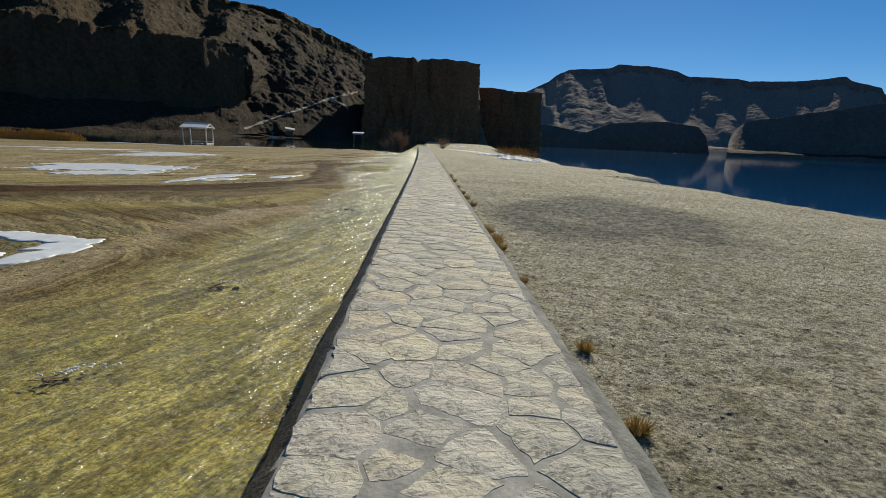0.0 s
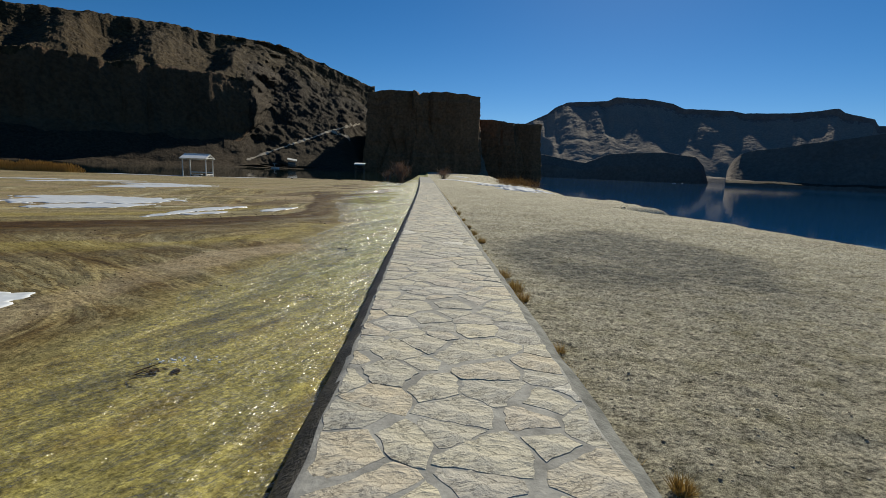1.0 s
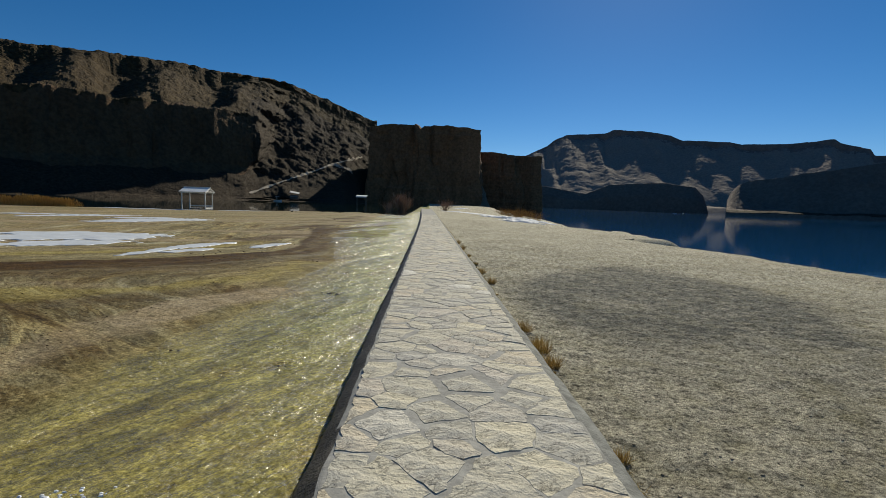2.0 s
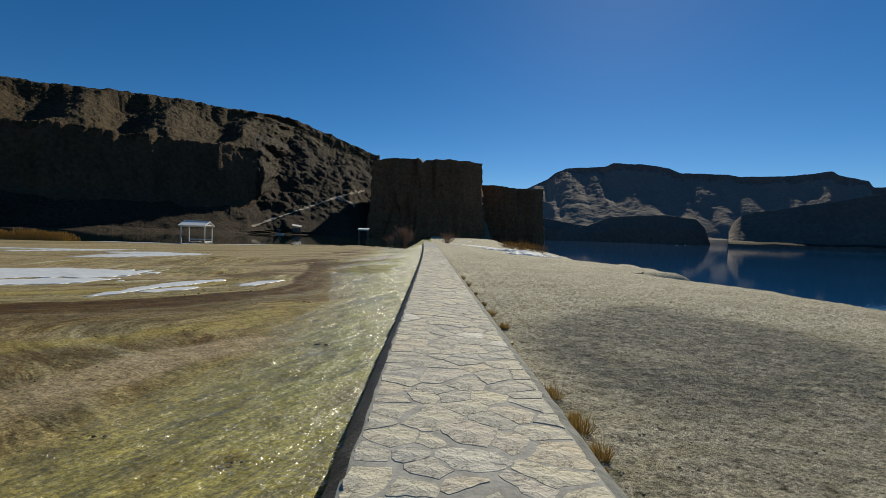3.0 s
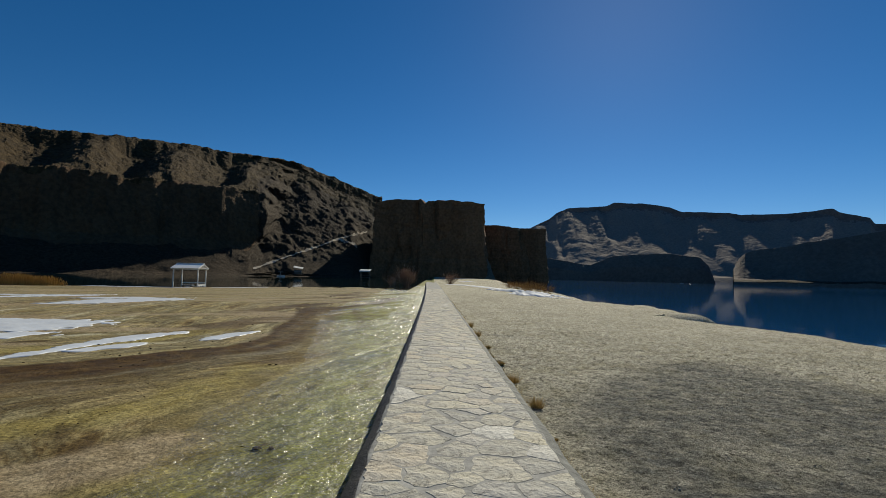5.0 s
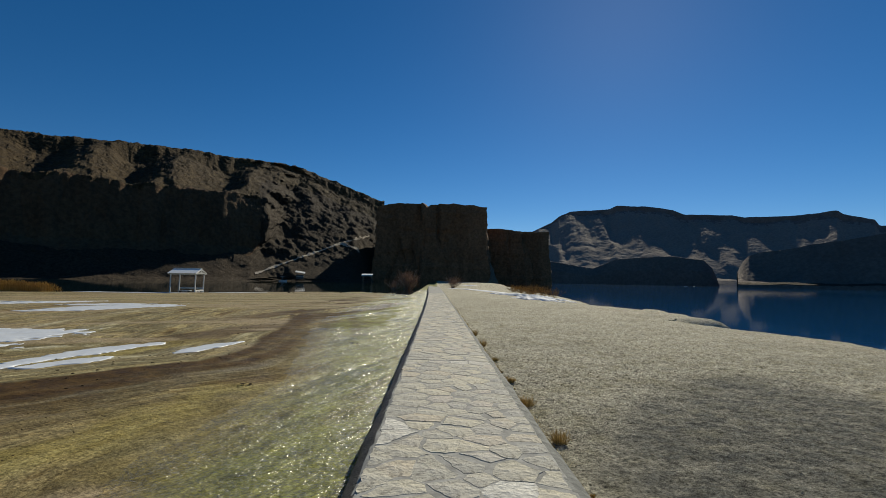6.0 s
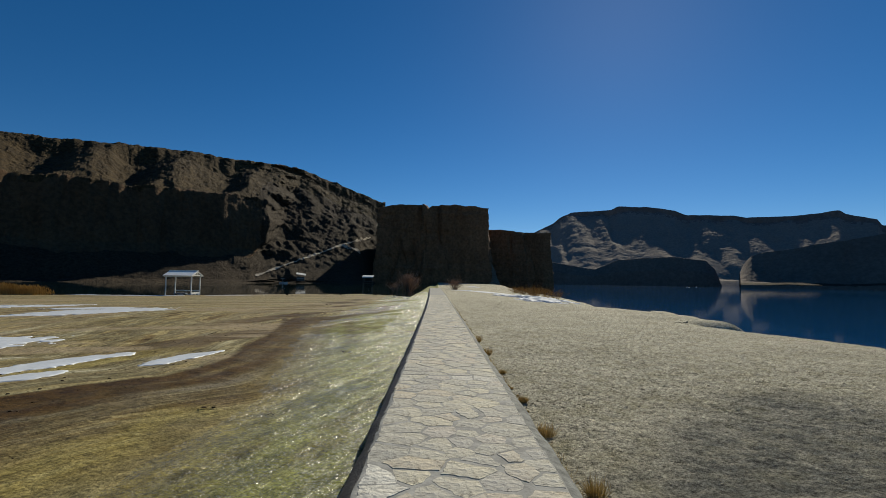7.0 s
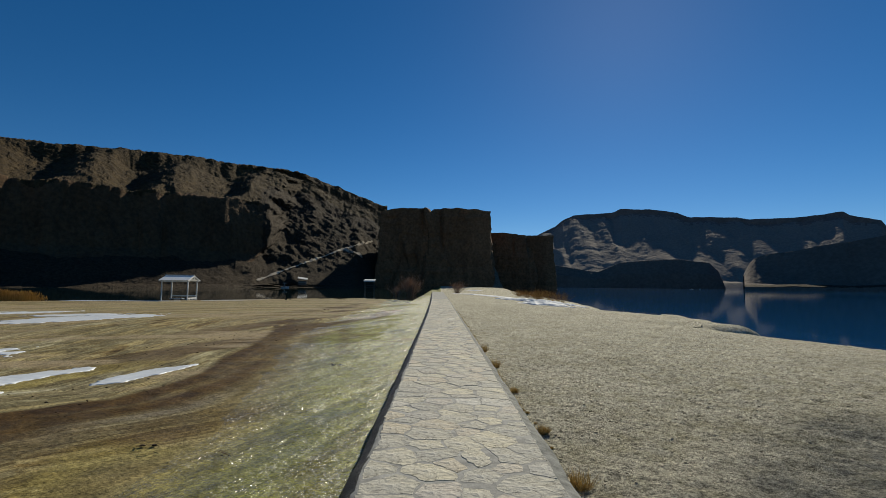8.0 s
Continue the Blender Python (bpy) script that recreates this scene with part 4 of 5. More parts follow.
def bank_ledge(x, y, z, half_long, half_wide, turn, seed):
    """A flat undercut shelf of crusted soil over the lake."""
    n = 72
    bm = bmesh.new()
    rings = []
    for k, (grow, dz) in enumerate(((0.35, 0.04), (0.9, 0.03), (1.0, 0.0), (1.0, -0.13), (0.88, -0.17), (0.93, -0.32), (0.74, -0.42), (0.72, -1.6))):
        ring = []
        for i in range(n):
            a = 2 * math.pi * i / n
            r = grow * (1 + 0.30 * float(fbm(math.cos(a) * 1.7 + 3, math.sin(a) * 1.7, 4, seed)))
            ring.append(bm.verts.new((half_long * r * math.cos(a), half_wide * r * math.sin(a), dz + 0.04 * float(fbm(a * 4, k * 2.0, 3, seed + 1)))))
        rings.append(ring)
    bm.faces.new(rings[0])
    for a, b in zip(rings, rings[1:]):
        for i in range(n):
            j = (i + 1) % n
            bm.faces.new((a[i], b[i], b[j], a[j]))
    ob = part("bank_ledge", bm, M_DRY, None)
    ob.matrix_basis = pose(x, y, z, 0, 0, turn)
    return tagged(ob, "flat undercut shelf of pale crusted soil over the lake", "ledge", kind="structure")


bank_ledge(14.8, 37.5, -0.58, 5.8, 0.95, 70, 233)


# ---- plants ----
def plant_material(name, low, high):
    mat, nt, bsdf = node_material(name, 0.85, spec=0.2)
    geo = nt.nodes.new("ShaderNodeNewGeometry")
    col = mix(nt, geo.outputs["Random Per Island"], low, high)
    setc(nt, bsdf, col)
    thin, sh = nt.nodes.new("ShaderNodeBsdfTranslucent"), nt.nodes.new("ShaderNodeMixShader")
    sh.inputs[0].default_value = 0.55
    for s, o in ((thin.inputs[0], col), (sh.inputs[1], bsdf.outputs[0]), (sh.inputs[2], thin.outputs[0]), (nt.nodes["Material Output"].inputs[0], sh.outputs[0])):
        nt.links.new(o, s)
    return mat


M_TWIG = plant_material("bare_twigs", (0.28, 0.20, 0.15), (0.52, 0.39, 0.30))
M_STRAW = plant_material("dry_straw", (0.40, 0.30, 0.13), (0.72, 0.58, 0.29))
M_REED = plant_material("dry_reed", (0.36, 0.25, 0.09), (0.62, 0.46, 0.20))
M_BROWN = plant_material("rust_shrub", (0.26, 0.17, 0.06), (0.50, 0.33, 0.12))


def add_blade(verts, faces, base, tip, width, rng, bend=0.2):
    """A three-sided tapering blade or twig with one bend."""
    base, tip = np.array(base), np.array(tip)
    mid = (base + tip) / 2 + rng.normal(0, bend, 3) * np.linalg.norm(tip - base) * 0.3
    k = len(verts)
    for p, w in ((base, width), (mid, width * 0.7)):
        for j in range(3):
            a = j * 2.094
            verts.append((p[0] + w * math.cos(a), p[1] + w * math.sin(a), p[2]))
    verts.append(tuple(tip))
    for j in range(3):
        n = (j + 1) % 3
        faces.append((k + j, k + n, k + 3 + n, k + 3 + j))
        faces.append((k + 3 + j, k + 3 + n, k + 6))


def mesh_of(name, verts, faces, material):
    me = bpy.data.meshes.new(name)
    me.from_pydata(verts, [], faces)
    me.materials.append(material)
    return me


def shrub(name, x, y, z, high, wide, stems, material, label, seed, group=""):
    """A leafless shrub: stems that fork twice into fine twigs."""
    rng = np.random.default_rng(seed)
    root = thing(name, pose(x, y, z), label, "shrub", group)
    sv, sf, tv, tf = [], [], [], []
    for _ in range(stems):
        a, lean = rng.uniform(0, 6.283), rng.uniform(0.05, 1.0)
        foot = np.array([math.cos(a), math.sin(a), 0]) * wide * 0.12 * rng.random()
        tip = foot + np.array([math.cos(a) * lean * wide * 0.5, math.sin(a) * lean * wide * 0.5, high * rng.uniform(0.55, 0.95) * (1.1 - 0.35 * lean)])
        add_blade(sv, sf, foot, tip, 0.012 * high, rng)
        for _ in range(7):
            f = rng.uniform(0.3, 0.95)
            p = foot + (tip - foot) * f
            d = (tip - foot) / np.linalg.norm(tip - foot) + rng.normal(0, 0.45, 3)
            q = p + d * high * rng.uniform(0.15, 0.32)
            q[2] = max(q[2], 0.1)
            add_blade(tv, tf, p, q, 0.006 * high, rng)
            for _ in range(5):
                p2 = p + (q - p) * rng.uniform(0.3, 1.0)
                q2 = p2 + (d * 0.6 + rng.normal(0, 0.5, 3)) * high * rng.uniform(0.06, 0.15)
                add_blade(tv, tf, p2, q2, 0.0035 * high, rng)
    for nm, v, f in (("stems", sv, sf), ("crown", tv, tf)):
        ob = new(nm, mesh_of(nm, v, f, material))
        ob.parent = root
    return root


shrub("willow_shrub", -4.9, 84, ground_at(-4.9, 84) - 0.05, 3.1, 3.3, 60, M_TWIG, "leafless grey-brown willow shrub beside the stream", 301, "bare shrubs")
shrub("willow_shrub", -6.9, 81, ground_at(-6.9, 81) - 0.05, 1.8, 2.6, 26, M_TWIG, "leafless grey-brown willow shrub beside the stream", 302, "bare shrubs")
shrub("willow_shrub", 4.3, 132, ground_at(4.3, 132) - 0.05, 3.0, 5.6, 60, M_TWIG, "low leafless brown shrub at the walkway's end", 303, "bare shrubs")
rng = np.random.default_rng(7)
for i in range(9):
    f = i / 8
    x, y = 16.6 - 2.0 * f + rng.normal(0, 0.5), 108 - 42 * f
    shrub("shore_shrub", x, y, ground_at(x, y) - 0.05, rng.uniform(1.0, 1.6), rng.uniform(2.8, 4.2), 42, M_BROWN, "rust-brown dry shrub on the lake bank by the snow", 320 + i, "shrubs on the lake bank")


def reed_bed(x0, x1, count, seed):
    """Dry reeds along the pond's edge."""
    rng = np.random.default_rng(seed)
    v, f = [], []
    for _ in range(count):
        x = rng.uniform(x0, x1)
        y = float(pond_near(x)) + rng.uniform(-0.6, 1.6)
        clump = value_noise(np.array([x * 1.1]), np.array([y * 0.3]), seed)[0]
        h = (0.75 + 0.4 * clump) * rng.uniform(0.75, 1.1)
        z = max(ground_at(x, y), POND_Z - 0.3)
        tip = np.array([x + rng.normal(0, 0.12), y + rng.normal(0, 0.12), z + h])
        add_blade(v, f, (x, y, z), tip, 0.012, rng, 0.1)
        if rng.random() < 0.55:
            add_blade(v, f, tip - (0, 0, 0.25), tip + (rng.normal(0, 0.09), 0, 0.05), 0.035, rng, 0.3)
    return tagged(new("reed_bed", mesh_of("reed_bed", v, f, M_REED)), "golden dry reeds at the edge of the pond", "reeds", kind="stuff")


reed_bed(-64, -35.3, 6500, 341)


def grass_tuft(seed, size, blades):
    rng = np.random.default_rng(seed)
    v, f = [], []
    for _ in range(blades):
        a, lean = rng.uniform(0, 6.283), rng.uniform(0.0, 0.9)
        r = size * 0.38 * math.sqrt(rng.random())
        foot = np.array([r * math.cos(a), r * math.sin(a), -0.01])
        a2 = a + rng.normal(0, 0.5)
        tip = foot + np.array([math.cos(a2) * lean, math.sin(a2) * lean, 1.1 - 0.5 * lean]) * size * rng.uniform(0.5, 1.0)
        add_blade(v, f, foot, tip, 0.0035, rng, 0.25)
    return v, f


tufts = []
for seed, size, blades in ((351, 0.14, 230), (352, 0.18, 110), (353, 0.11, 70)):
    tufts.append(mesh_of("grass_tuft", *grass_tuft(seed, size, blades), M_STRAW))
TUFT_AT = [(1.07, 2.36, 0, 0.72), (1.02, 1.36, 0, 0.75), (1.01, 5.8, 1, 0.9), (1.0, 6.25, 1, 1.1), (0.97, 7.0, 1, 1.0), (1.03, 6.5, 2, 1.0), (1.05, 10.4, 1, 0.9),
           (1.0, 11.8, 1, 1.0), (1.0, 13.15, 0, 0.8), (1.0, 15.1, 0, 0.7), (0.97, 17.3, 1, 1.2), (0.93, 19.6, 1, 1.3), (0.98, 4.15, 2, 0.9)]
rng = np.random.default_rng(9)
for _ in range(70):
    y = rng.uniform(1.0, 40)
    TUFT_AT.append((0.90 + abs(rng.normal(0, 0.05)), y, int(rng.integers(0, 3)), rng.uniform(0.14, 0.34) * (1 + y / 80)))
for x, y, k, size in TUFT_AT:
    ob = tagged(new("grass_tuft", tufts[k]), "tuft of dry brown grass against the walkway's edge", "grass tuft", "grass tufts")
    ob.matrix_basis = pose(x, y, ground_at(x, y) + 0.002, 0, 0, x * 900 + y * 77) @ Matrix.Scale(size, 4)


def edge_grass(count, seed):
    """Sparse dry stems in the crack between the kerb and the soil."""
    rng = np.random.default_rng(seed)
    v, f = [], []
    while count:
        y = 0.4 + 34 * rng.random() ** 1.4
        if value_noise(np.array([y * 1.3]), np.array([2.0]), seed)[0] < rng.uniform(0.35, 0.9):
            continue
        x, count = 0.885 + abs(rng.normal(0, 0.045)), count - 1
        h = rng.uniform(0.02, 0.075)
        z = ground_at(x, y) - 0.01
        add_blade(v, f, (x, y, z), (x + rng.normal(0, 0.6) * h, y + rng.normal(0, 0.6) * h, z + h), 0.0022, rng, 0.3)
    return tagged(new("edge_grass", mesh_of("edge_grass", v, f, M_STRAW)), "sparse dry grass stems along the walkway's kerb", "grass", kind="stuff")


edge_grass(2600, 361)


# ---- loose clods, stones, debris ----
def clod_shape(verts, faces, at, size, rng):
    """A small angular lump."""
    k = len(verts)
    turn = rng.uniform(0, 6.283)
    flat = rng.uniform(0.5, 1.0)
    for ring, (rr, zz) in enumerate(((1.0, -0.15), (0.75, 0.45))):
        for j in range(5):
            a = turn + j * 1.2566 + ring * 0.5
            q = rr * rng.uniform(0.75, 1.2)
            verts.append((at[0] + size * q * math.cos(a), at[1] + size * q * math.sin(a) * 0.75, at[2] + size * zz * flat * rng.uniform(0.7, 1.3)))
    verts.append((at[0], at[1], at[2] + size * 0.62 * flat))
    for j in range(5):
        n = (j + 1) % 5
        faces.append((k + j, k + n, k + 5 + n, k + 5 + j))
        faces.append((k + 5 + j, k + 5 + n, k + 10))


def scatter(name, count, x_of, y_of, sizes, material, label, category, seed):
    rng = np.random.default_rng(seed)
    xs, ys = x_of(rng, count), y_of(rng, count)
    zs = ground_z(xs, ys)
    v, f = [], []
    for x, y, z in zip(xs, ys, zs):
        clod_shape(v, f, (x, y, z), sizes[0] + (sizes[1] - sizes[0]) * rng.random() ** 3, rng)
    return tagged(new(name, mesh_of(name, v, f, material)), label, category, kind="stuff")


def island_material(name, low, high, rough=0.95):
    mat, nt, bsdf = node_material(name, rough, spec=0.2)
    geo = nt.nodes.new("ShaderNodeNewGeometry")
    v = coords(nt)
    col = mix(nt, geo.outputs["Random Per Island"], low, high)
    col = mix(nt, 0.5, col, ramp(nt, noise_node(nt, v, 70, 4), [(0.3, 0.5), (0.7, 1.0)]), "MULTIPLY")
    setc(nt, bsdf, col)
    bump(nt, bsdf, noise_node(nt, v, 120, 4), 0.6, 0.004)
    return mat


M_CLOD = island_material("soil_clod", (0.24, 0.21, 0.15), (0.46, 0.41, 0.31))
M_PEAT = island_material("dark_crumb", (0.035, 0.025, 0.015), (0.14, 0.10, 0.06))
scatter("soil_clods", 20000, lambda r, n: 0.92 + 7.5 * r.random(n) ** 1.3, lambda r, n: 0.2 + 19 * r.random(n) ** 1.2, (0.003, 0.015), M_CLOD, "dry crumbs and clods of pale soil", "soil", 401)
scatter("soil_clods", 12000, lambda r, n: 1.0 + 15 * r.random(n) ** 1.2, lambda r, n: 13 + 40 * r.random(n) ** 1.5, (0.006, 0.022), M_CLOD, "dry crumbs and clods of pale soil", "soil", 405)
scatter("dark_crumbs", 140, lambda r, n: 0.95 + 7 * r.random(n), lambda r, n: 0.5 + 22 * r.random(n), (0.004, 0.012), M_PEAT, "dark crumbs of soil and dead roots", "soil", 404)
scatter("mud_crumbs", 1500, lambda r, n: -3.6 - 3.2 * r.random(n) ** 1.2, lambda r, n: 2.0 + 9 * r.random(n), (0.004, 0.015), M_PEAT, "dark crumbs of broken mud crust", "soil", 402)
scatter("mud_crumbs", 260, lambda r, n: -4.2 - 3.0 * r.random(n), lambda r, n: 12 + 14 * r.random(n), (0.010, 0.032), M_PEAT, "dark crumbs of broken mud crust", "soil", 403)


def debris(x, y, seed, pieces, size):
    """Sodden stems and clods caught in the shallow water."""
    rng = np.random.default_rng(seed)
    v, f = [], []
    z = ground_at(x, y) + 0.035
    for _ in range(pieces):
        a = rng.normal(0.2, 0.5)
        p = np.array([x + rng.normal(0, size * 0.5), y + rng.normal(0, size * 0.3), z + rng.uniform(-0.01, 0.02)])
        d = np.array([math.cos(a), math.sin(a), rng.normal(0, 0.08)]) * size * rng.uniform(0.4, 1.0)
        add_blade(v, f, p - d / 2, p + d / 2, rng.uniform(0.006, 0.014), rng, 0.3)
    clod_shape(v, f, (x, y, z - 0.02), size * 0.2, rng)
    clod_shape(v, f, (x + size * 0.6, y + 0.03, z - 0.03), size * 0.17, rng)
    return tagged(new("drift_debris", mesh_of("drift_debris", v, f, M_PEAT)), "dark sodden plant debris lying in shallow running water", "debris", "debris in the stream")


for i, (x, y, n, size) in enumerate([(-2.04, 3.53, 9, 0.22), (-2.25, 1.74, 5, 0.12), (-1.76, 8.92, 6, 0.2), (-2.23, 17.4, 6, 0.22), (-2.89, 12.5, 5, 0.15), (-2.1, 12.4, 4, 0.08), (-1.5, 5.6, 3, 0.08), (-2.6, 5.9, 3, 0.1), (-16.4, 57.5, 9, 0.8), (-13.2, 66, 9, 0.9), (-11.6, 62, 7, 0.7), (-7.5, 38, 6, 0.4)]):
    debris(x, y, 420 + i, n, size)


def foam(x, y, turn, seed):
    """Froth caught against the debris: small flat flecks."""
    rng = np.random.default_rng(seed)
    v, f = [], []
    for _ in range(34):
        u, w = rng.normal(0, 0.12), rng.normal(0, 0.03)
        px, py = x + u * math.cos(turn) - w * math.sin(turn), y + u * math.sin(turn) + w * math.cos(turn)
        clod_shape(v, f, (px, py, ground_at(px, py) + 0.042), rng.uniform(0.004, 0.015), rng)
    tagged(new("foam_flecks", mesh_of("foam_flecks", v, f, M_ICE)), "white froth where running water meets caught debris", "foam", kind="stuff")


foam(-1.88, 3.68, 0.4, 451)
foam(-2.16, 1.84, 0.4, 452)


# ---- trails on the mountain ----
from mathutils.bvhtree import BVHTree
M_TRAIL = plain_material("trodden_scree", (0.50, 0.43, 0.34), 0.95, 0.35, 0.3, 0.2, 0.0, 0.2)
west_tree = BVHTree.FromPolygons([v.co for v in west.data.vertices], [tuple(p.vertices) for p in west.data.polygons])


def trail(points, width, label):
    """A trodden path laid over the slope: azimuth and rise of its bends as seen from the walkway."""
    eye = Vector((-0.25, 4.2, 1.5))
    places = []
    az, up = [p[0] for p in points], [p[1] for p in points]
    d = np.arange(len(points))
    for q in np.linspace(0, len(points) - 1, 170):
        a, e = radians(np.interp(q, d, az)), radians(np.interp(q, d, up))
        hit = west_tree.ray_cast(eye, Vector((math.sin(a) * math.cos(e), math.cos(a) * math.cos(e), math.sin(e))))
        if hit[0] is not None:
            places.append(hit[0])
    rng = np.random.default_rng(5)
    for _ in range(6):
        places = [(places[max(i - 1, 0)] + p + places[min(i + 1, len(places) - 1)]) / 3 for i, p in enumerate(places)]
    verts, faces = [], []
    for i, p in enumerate(places):
        step = places[min(i + 1, len(places) - 1)] - places[max(i - 1, 0)]
        side = Vector((step.y, -step.x, 0)).normalized() * width * (0.75 + 0.7 * float(fbm(i * 0.11, 3.0, 3, 46)) + rng.uniform(-0.2, 0.2))
        for s in (-0.5, 0.5):
            q = p + side * s
            drop = west_tree.ray_cast(q + Vector((0, 0, 30)), Vector((0, 0, -1)))
            z = drop[0].z if drop[0] is not None and abs(drop[0].z - p.z) < 4 else p.z
            verts.append((q.x, q.y, z + 0.25))
        if i:
            k = 2 * i
            faces.append((k - 2, k - 1, k + 1, k))
    me = mesh_of("trail", verts, faces, M_TRAIL)
    return tagged(new("trail", me), label, "trail", kind="structure")


trail([(-21.0, 0.2), (-20.2, 0.5), (-17.8, 1.53), (-14.0, 3.0), (-11.4, 4.1), (-8.1, 5.05)], 0.9, "pale trodden trail climbing the scree slope")
trail([(-11.6, 4.05), (-10.4, 3.7), (-9.4, 3.2)], 1.6, "pale trodden trail climbing the scree slope")


# ---- flagstones ----
def stone_material(name, island):
    """Cleft pale limestone: cream, yellowish, pinkish or grey, by stone."""
    mat, nt, bsdf = node_material(name, 0.85, spec=0.25)
    if island:
        pick = nt.nodes.new("ShaderNodeNewGeometry").outputs["Random Per Island"]
    else:
        pick = nt.nodes.new("ShaderNodeObjectInfo").outputs["Random"]
    tone = ramp(nt, pick, [(0.0, (0.43, 0.415, 0.36)), (0.18, (0.63, 0.585, 0.455)), (0.36, (0.50, 0.475, 0.40)), (0.52, (0.69, 0.63, 0.465)), (0.66, (0.47, 0.455, 0.41)), (0.8, (0.63, 0.55, 0.405)), (0.93, (0.56, 0.51, 0.435)), (0.975, (0.62, 0.59, 0.51)), (1.0, (0.80, 0.78, 0.70))])
    v = coords(nt)
    greyed = noise_node(nt, v, 5.0, 6, 0.6)
    col = mix(nt, ramp(nt, greyed, [(0.43, 0.0), (0.66, 0.6)]), tone, (0.40, 0.395, 0.37))
    cleft = noise_node(nt, coords(nt, (1, 1.5, 1), 8), 5.0, 6, 0.55, 0.6)
    chip = noise_node(nt, coords(nt, (1, 1.15, 1), -6), 14, 6, 0.62, 0.4)
    col = mix(nt, 0.55, col, ramp(nt, chip, [(0.34, 0.45), (0.46, 0.95), (0.7, 1.12)]), "MULTIPLY")
    col = mix(nt, 0.5, col, ramp(nt, cleft, [(0.28, 0.35), (0.39, 0.94), (0.8, 1.06)]), "MULTIPLY")
    crack = noise_node(nt, coords(nt, (1, 1.6, 1), 20), 2.6, 5, 0.6, 0.5)
    col = mix(nt, 0.7, col, ramp(nt, crack, [(0.478, 1.0), (0.5, 0.25), (0.512, 1.0)]), "MULTIPLY")
    col = mix(nt, 0.4, col, ramp(nt, noise_node(nt, v, 90, 4), [(0.3, 0.6), (0.7, 1.0)]), "MULTIPLY")
    setc(nt, bsdf, col)
    b = bump(nt, bsdf, cleft, 1.0, 0.032)
    b = bump(nt, bsdf, chip, 1.0, 0.015, b)
    bump(nt, bsdf, noise_node(nt, v, 38, 5, 0.6), 0.4, 0.004, b)
    return mat


M_STONE, M_STONE_FAR = stone_material("flagstone", False), stone_material("flagstone_far", True)


def clip_half(poly, a, n):
    """The part of a polygon on the side of the line through a that n points away from."""
    out = []
    for p, q in zip(poly, poly[1:] + poly[:1]):
        dp, dq = (p[0] - a[0]) * n[0] + (p[1] - a[1]) * n[1], (q[0] - a[0]) * n[0] + (q[1] - a[1]) * n[1]
        if dp <= 0:
            out.append(p)
        if dp * dq < 0:
            f = dp / (dp - dq)
            out.append((p[0] + (q[0] - p[0]) * f, p[1] + (q[1] - p[1]) * f))
    return out


SEEDS = [(-0.48, 0.73), (0.07, 0.91), (0.57, 0.83), (-0.46, 1.02), (-0.27, 1.22), (-0.19, 1.55), (0.04, 1.31), (-0.52, 1.37), (-0.46, 1.81),
         (-0.49, 2.27), (-0.55, 2.67), (0.04, 2.69), (0.1, 2.31), (0.41, 2.67), (-0.24, 2.39), (0.46, 1.89), (0.43, 1.49), (0.42, 1.06), (-0.22, 1.93),
         (-0.49, 6.01), (-0.21, 5.88), (0.24, 5.91), (0.54, 5.73), (0.27, 6.33), (-0.11, 6.92), (-0.47, 6.75), (0.5, 6.67),
         (-0.47, 11.85), (-0.41, 11.26), (0.44, 11.87), (0.38, 13.13), (-0.48, 13.23), (-0.51, 14.22), (-0.21, 12.45), (0.51, 11.27), (-0.02, 11.7)]


def stone_seeds(y0, y1, seed):
    """Stone centres: known ones first, the rest at a keeping distance."""
    rng = random.Random(seed)
    pts = [p for p in SEEDS if y0 <= p[1] < y1]
    tries = 0
    while tries < 4000 * (y1 - y0) / 8:
        tries += 1
        p = (rng.uniform(-0.66, 0.74), rng.uniform(y0, y1))
        gap = rng.choice((0.22, 0.34, 0.48, 0.62))
        if all((p[0] - q[0]) ** 2 * 0.75 + (p[1] - q[1]) ** 2 * 1.35 > gap * gap for q in pts if abs(q[1] - p[1]) < 0.6):
            pts.append(p)
    return pts


def heft(p):
    """How far a stone pushes its neighbours back."""
    return 0.45 * float(hash2(np.array([p[0] * 1000]), np.array([p[1] * 1000]), 3)[0])


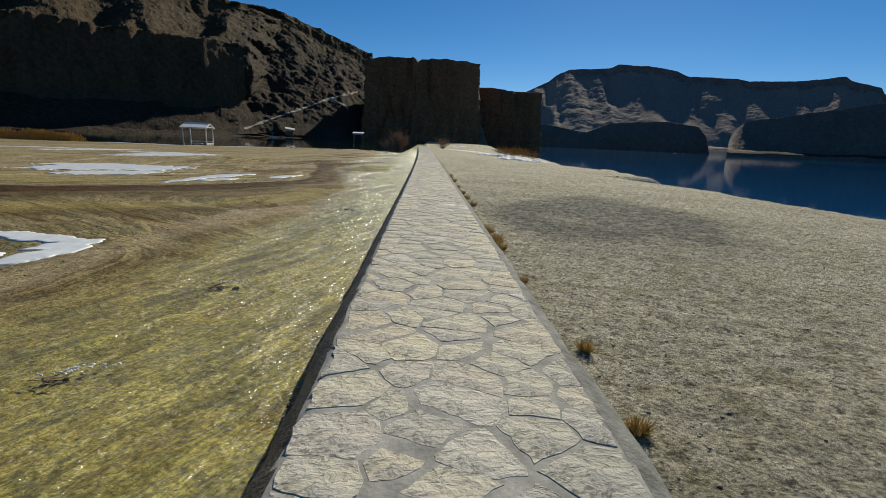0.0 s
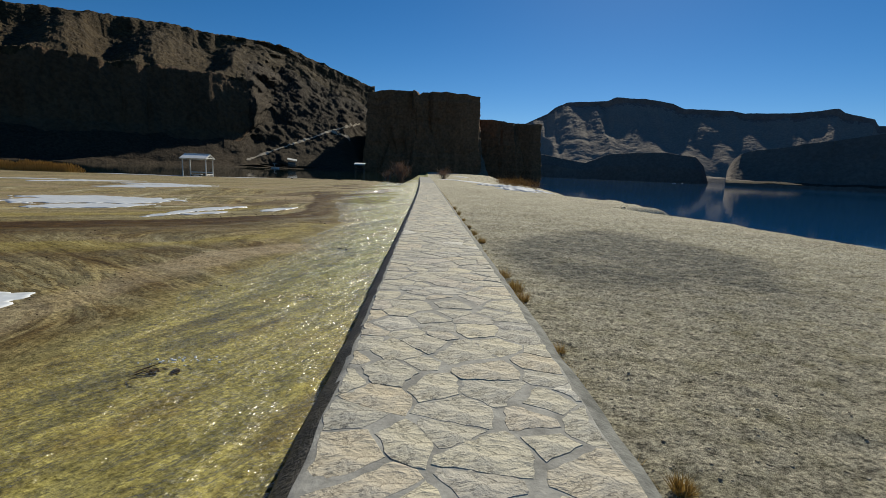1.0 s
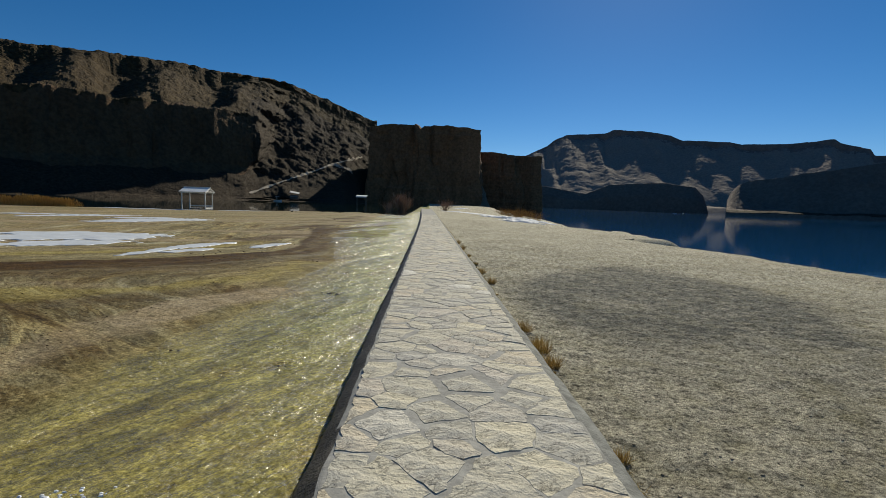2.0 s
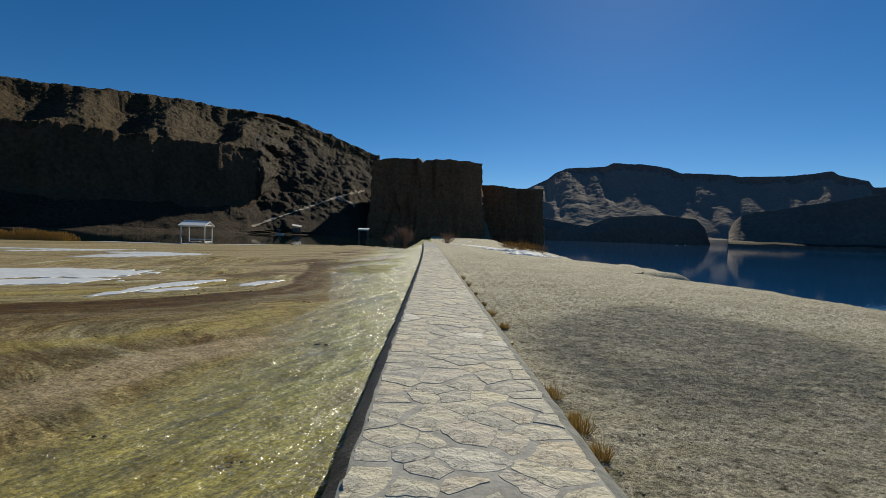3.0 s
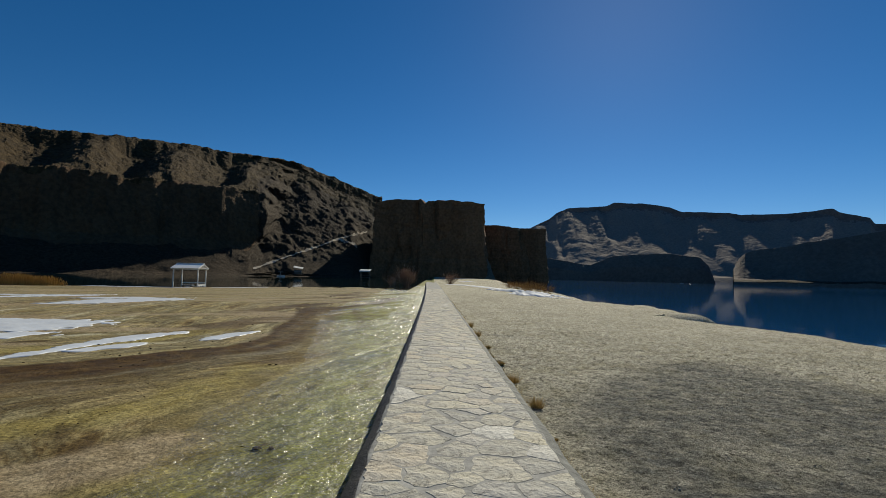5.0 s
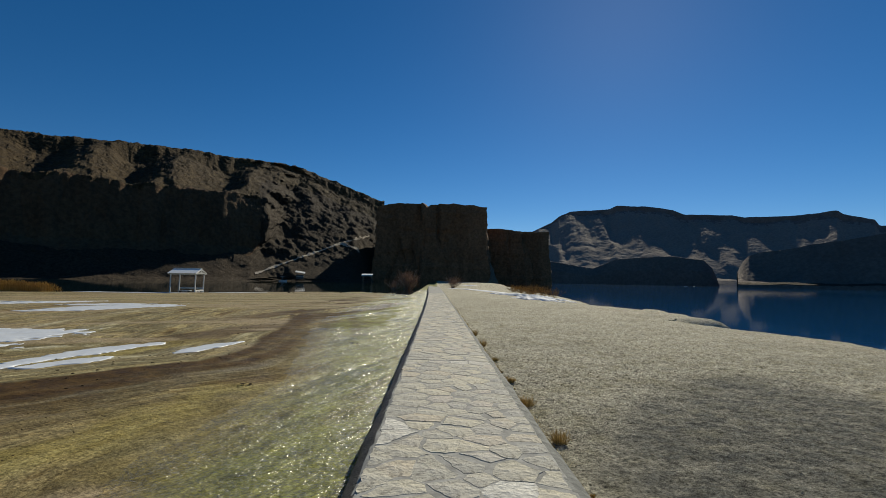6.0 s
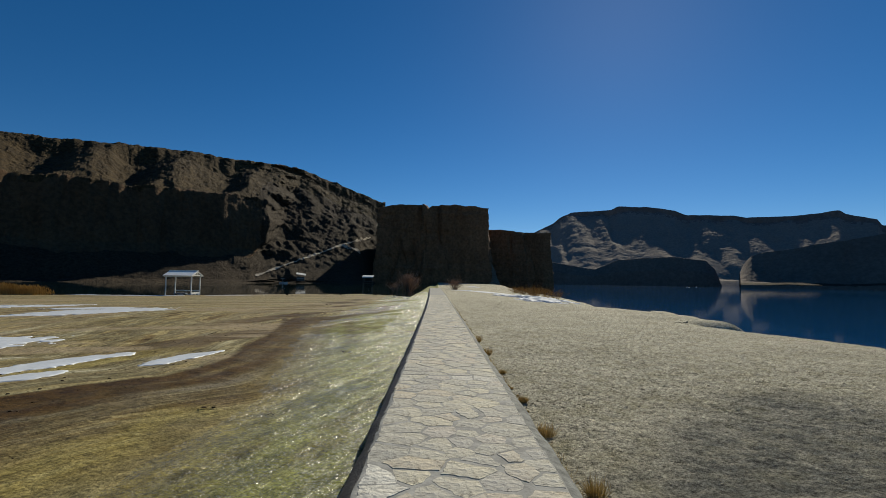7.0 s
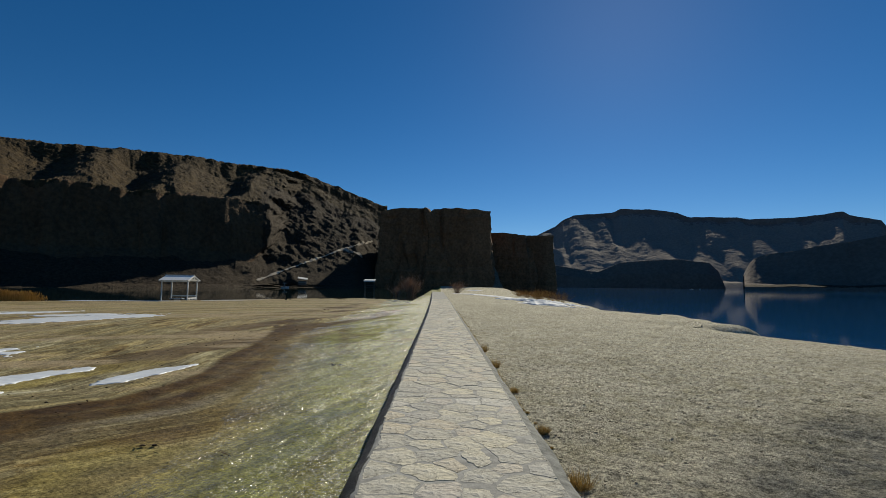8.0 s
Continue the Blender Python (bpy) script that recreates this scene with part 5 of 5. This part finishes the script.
def outline(p, pts, rng, joint):
    xl, xr = float(deck_left(p[1])) + 0.02, float(deck_right(p[1])) - 0.015
    poly = [(xl, p[1] - 0.6), (xr, p[1] - 0.6), (xr, p[1] + 0.6), (xl, p[1] + 0.6)]
    for q in pts:
        if q is p or abs(q[1] - p[1]) > 1.1:
            continue
        n = (q[0] - p[0], q[1] - p[1])
        ln = math.hypot(*n)
        n = (n[0] / ln, n[1] / ln)
        own = float(hash2(np.array([(p[0] + q[0]) * 1000]), np.array([(p[1] + q[1]) * 1000]), 8)[0])      # some joints are smeared wide
        j = joint * (0.2 + 1.7 * own ** 3) - max(-0.3, min(0.3, (heft(p) - heft(q)))) * ln * 0.5
        poly = clip_half(poly, ((p[0] + q[0]) / 2 - n[0] * j, (p[1] + q[1]) / 2 - n[1] * j), n)
        if len(poly) < 3:
            return []
    fine = []
    for a, b in zip(poly, poly[1:] + poly[:1]):
        ln = math.hypot(b[0] - a[0], b[1] - a[1])
        k = max(1, min(9, int(ln / 0.045)))
        bow = rng.uniform(-0.05, 0.05) * ln
        for i in range(k):
            f = i / k
            w = 0.009 if 0 < i else 0.006
            out = bow * 4 * f * (1 - f) + rng.uniform(-w, w)
            fine.append((a[0] + (b[0] - a[0]) * f + rng.uniform(-w, w) - (b[1] - a[1]) / max(ln, 1e-4) * out, a[1] + (b[1] - a[1]) * f + (b[0] - a[0]) / max(ln, 1e-4) * out))
    return fine


def stone_geometry(fine, p, rng):
    """Side ring, chamfered rim and a slightly uneven top about the centre p."""
    n = len(fine)
    cx, cy = sum(q[0] for q in fine) / n, sum(q[1] for q in fine) / n
    tx, ty, rise = rng.gauss(0, 0.004), rng.gauss(0, 0.005), 0.0005 + 0.0042 * rng.random() ** 4
    verts, faces = [], []
    for shrink, dz in ((1.0, -0.03), (1.0, -0.001), (0.985, rise)):
        for q in fine:
            x, y = cx + (q[0] - cx) * shrink, cy + (q[1] - cy) * shrink
            verts.append((x, y, deck_z(x, y) + dz + (x - cx) * tx + (y - cy) * ty))
    verts.append((cx, cy, deck_z(cx, cy) + rise + 0.002))
    for r in (0, 1):
        for i in range(n):
            k = (i + 1) % n
            faces.append((r * n + i, r * n + k, r * n + n + k, r * n + n + i))
    for i in range(n):
        faces.append((2 * n + i, 2 * n + (i + 1) % n, 3 * n))
    return verts, faces


rng = random.Random(77)
near = stone_seeds(0.2, 24.0, 71)
far = stone_seeds(24.0, 60.0, 72) + stone_seeds(-5.4, 0.2, 73)
near_done, fv, ff = 0, [], []
for p in sorted(near, key=lambda q: q[1]) + far:
    fine = outline(p, near + far, rng, rng.uniform(0.010, 0.032) if p[1] < 3.2 else rng.uniform(0.006, 0.032))
    if len(fine) < 4:
        continue
    verts, faces = stone_geometry(fine, p, rng)
    if near_done < 300 and 0.2 <= p[1] < 24:
        me = mesh_of("flagstone", [(x - p[0], y - p[1], z - 0.2) for x, y, z in verts], faces, M_STONE)
        ob = new("flagstone", me)
        ob.parent, ob.location = walkway, (p[0], p[1], 0.2)
        near_done += 1
    else:
        k = len(fv)
        fv += verts
        ff += [tuple(i + k for i in fc) for fc in faces]
far_ob = new("far_flagstones", mesh_of("far_flagstones", fv, ff, M_STONE_FAR))
far_ob.parent = walkway
tagged(far_ob, "pale flagstones farther along the walkway and behind its start", kind="stuff")
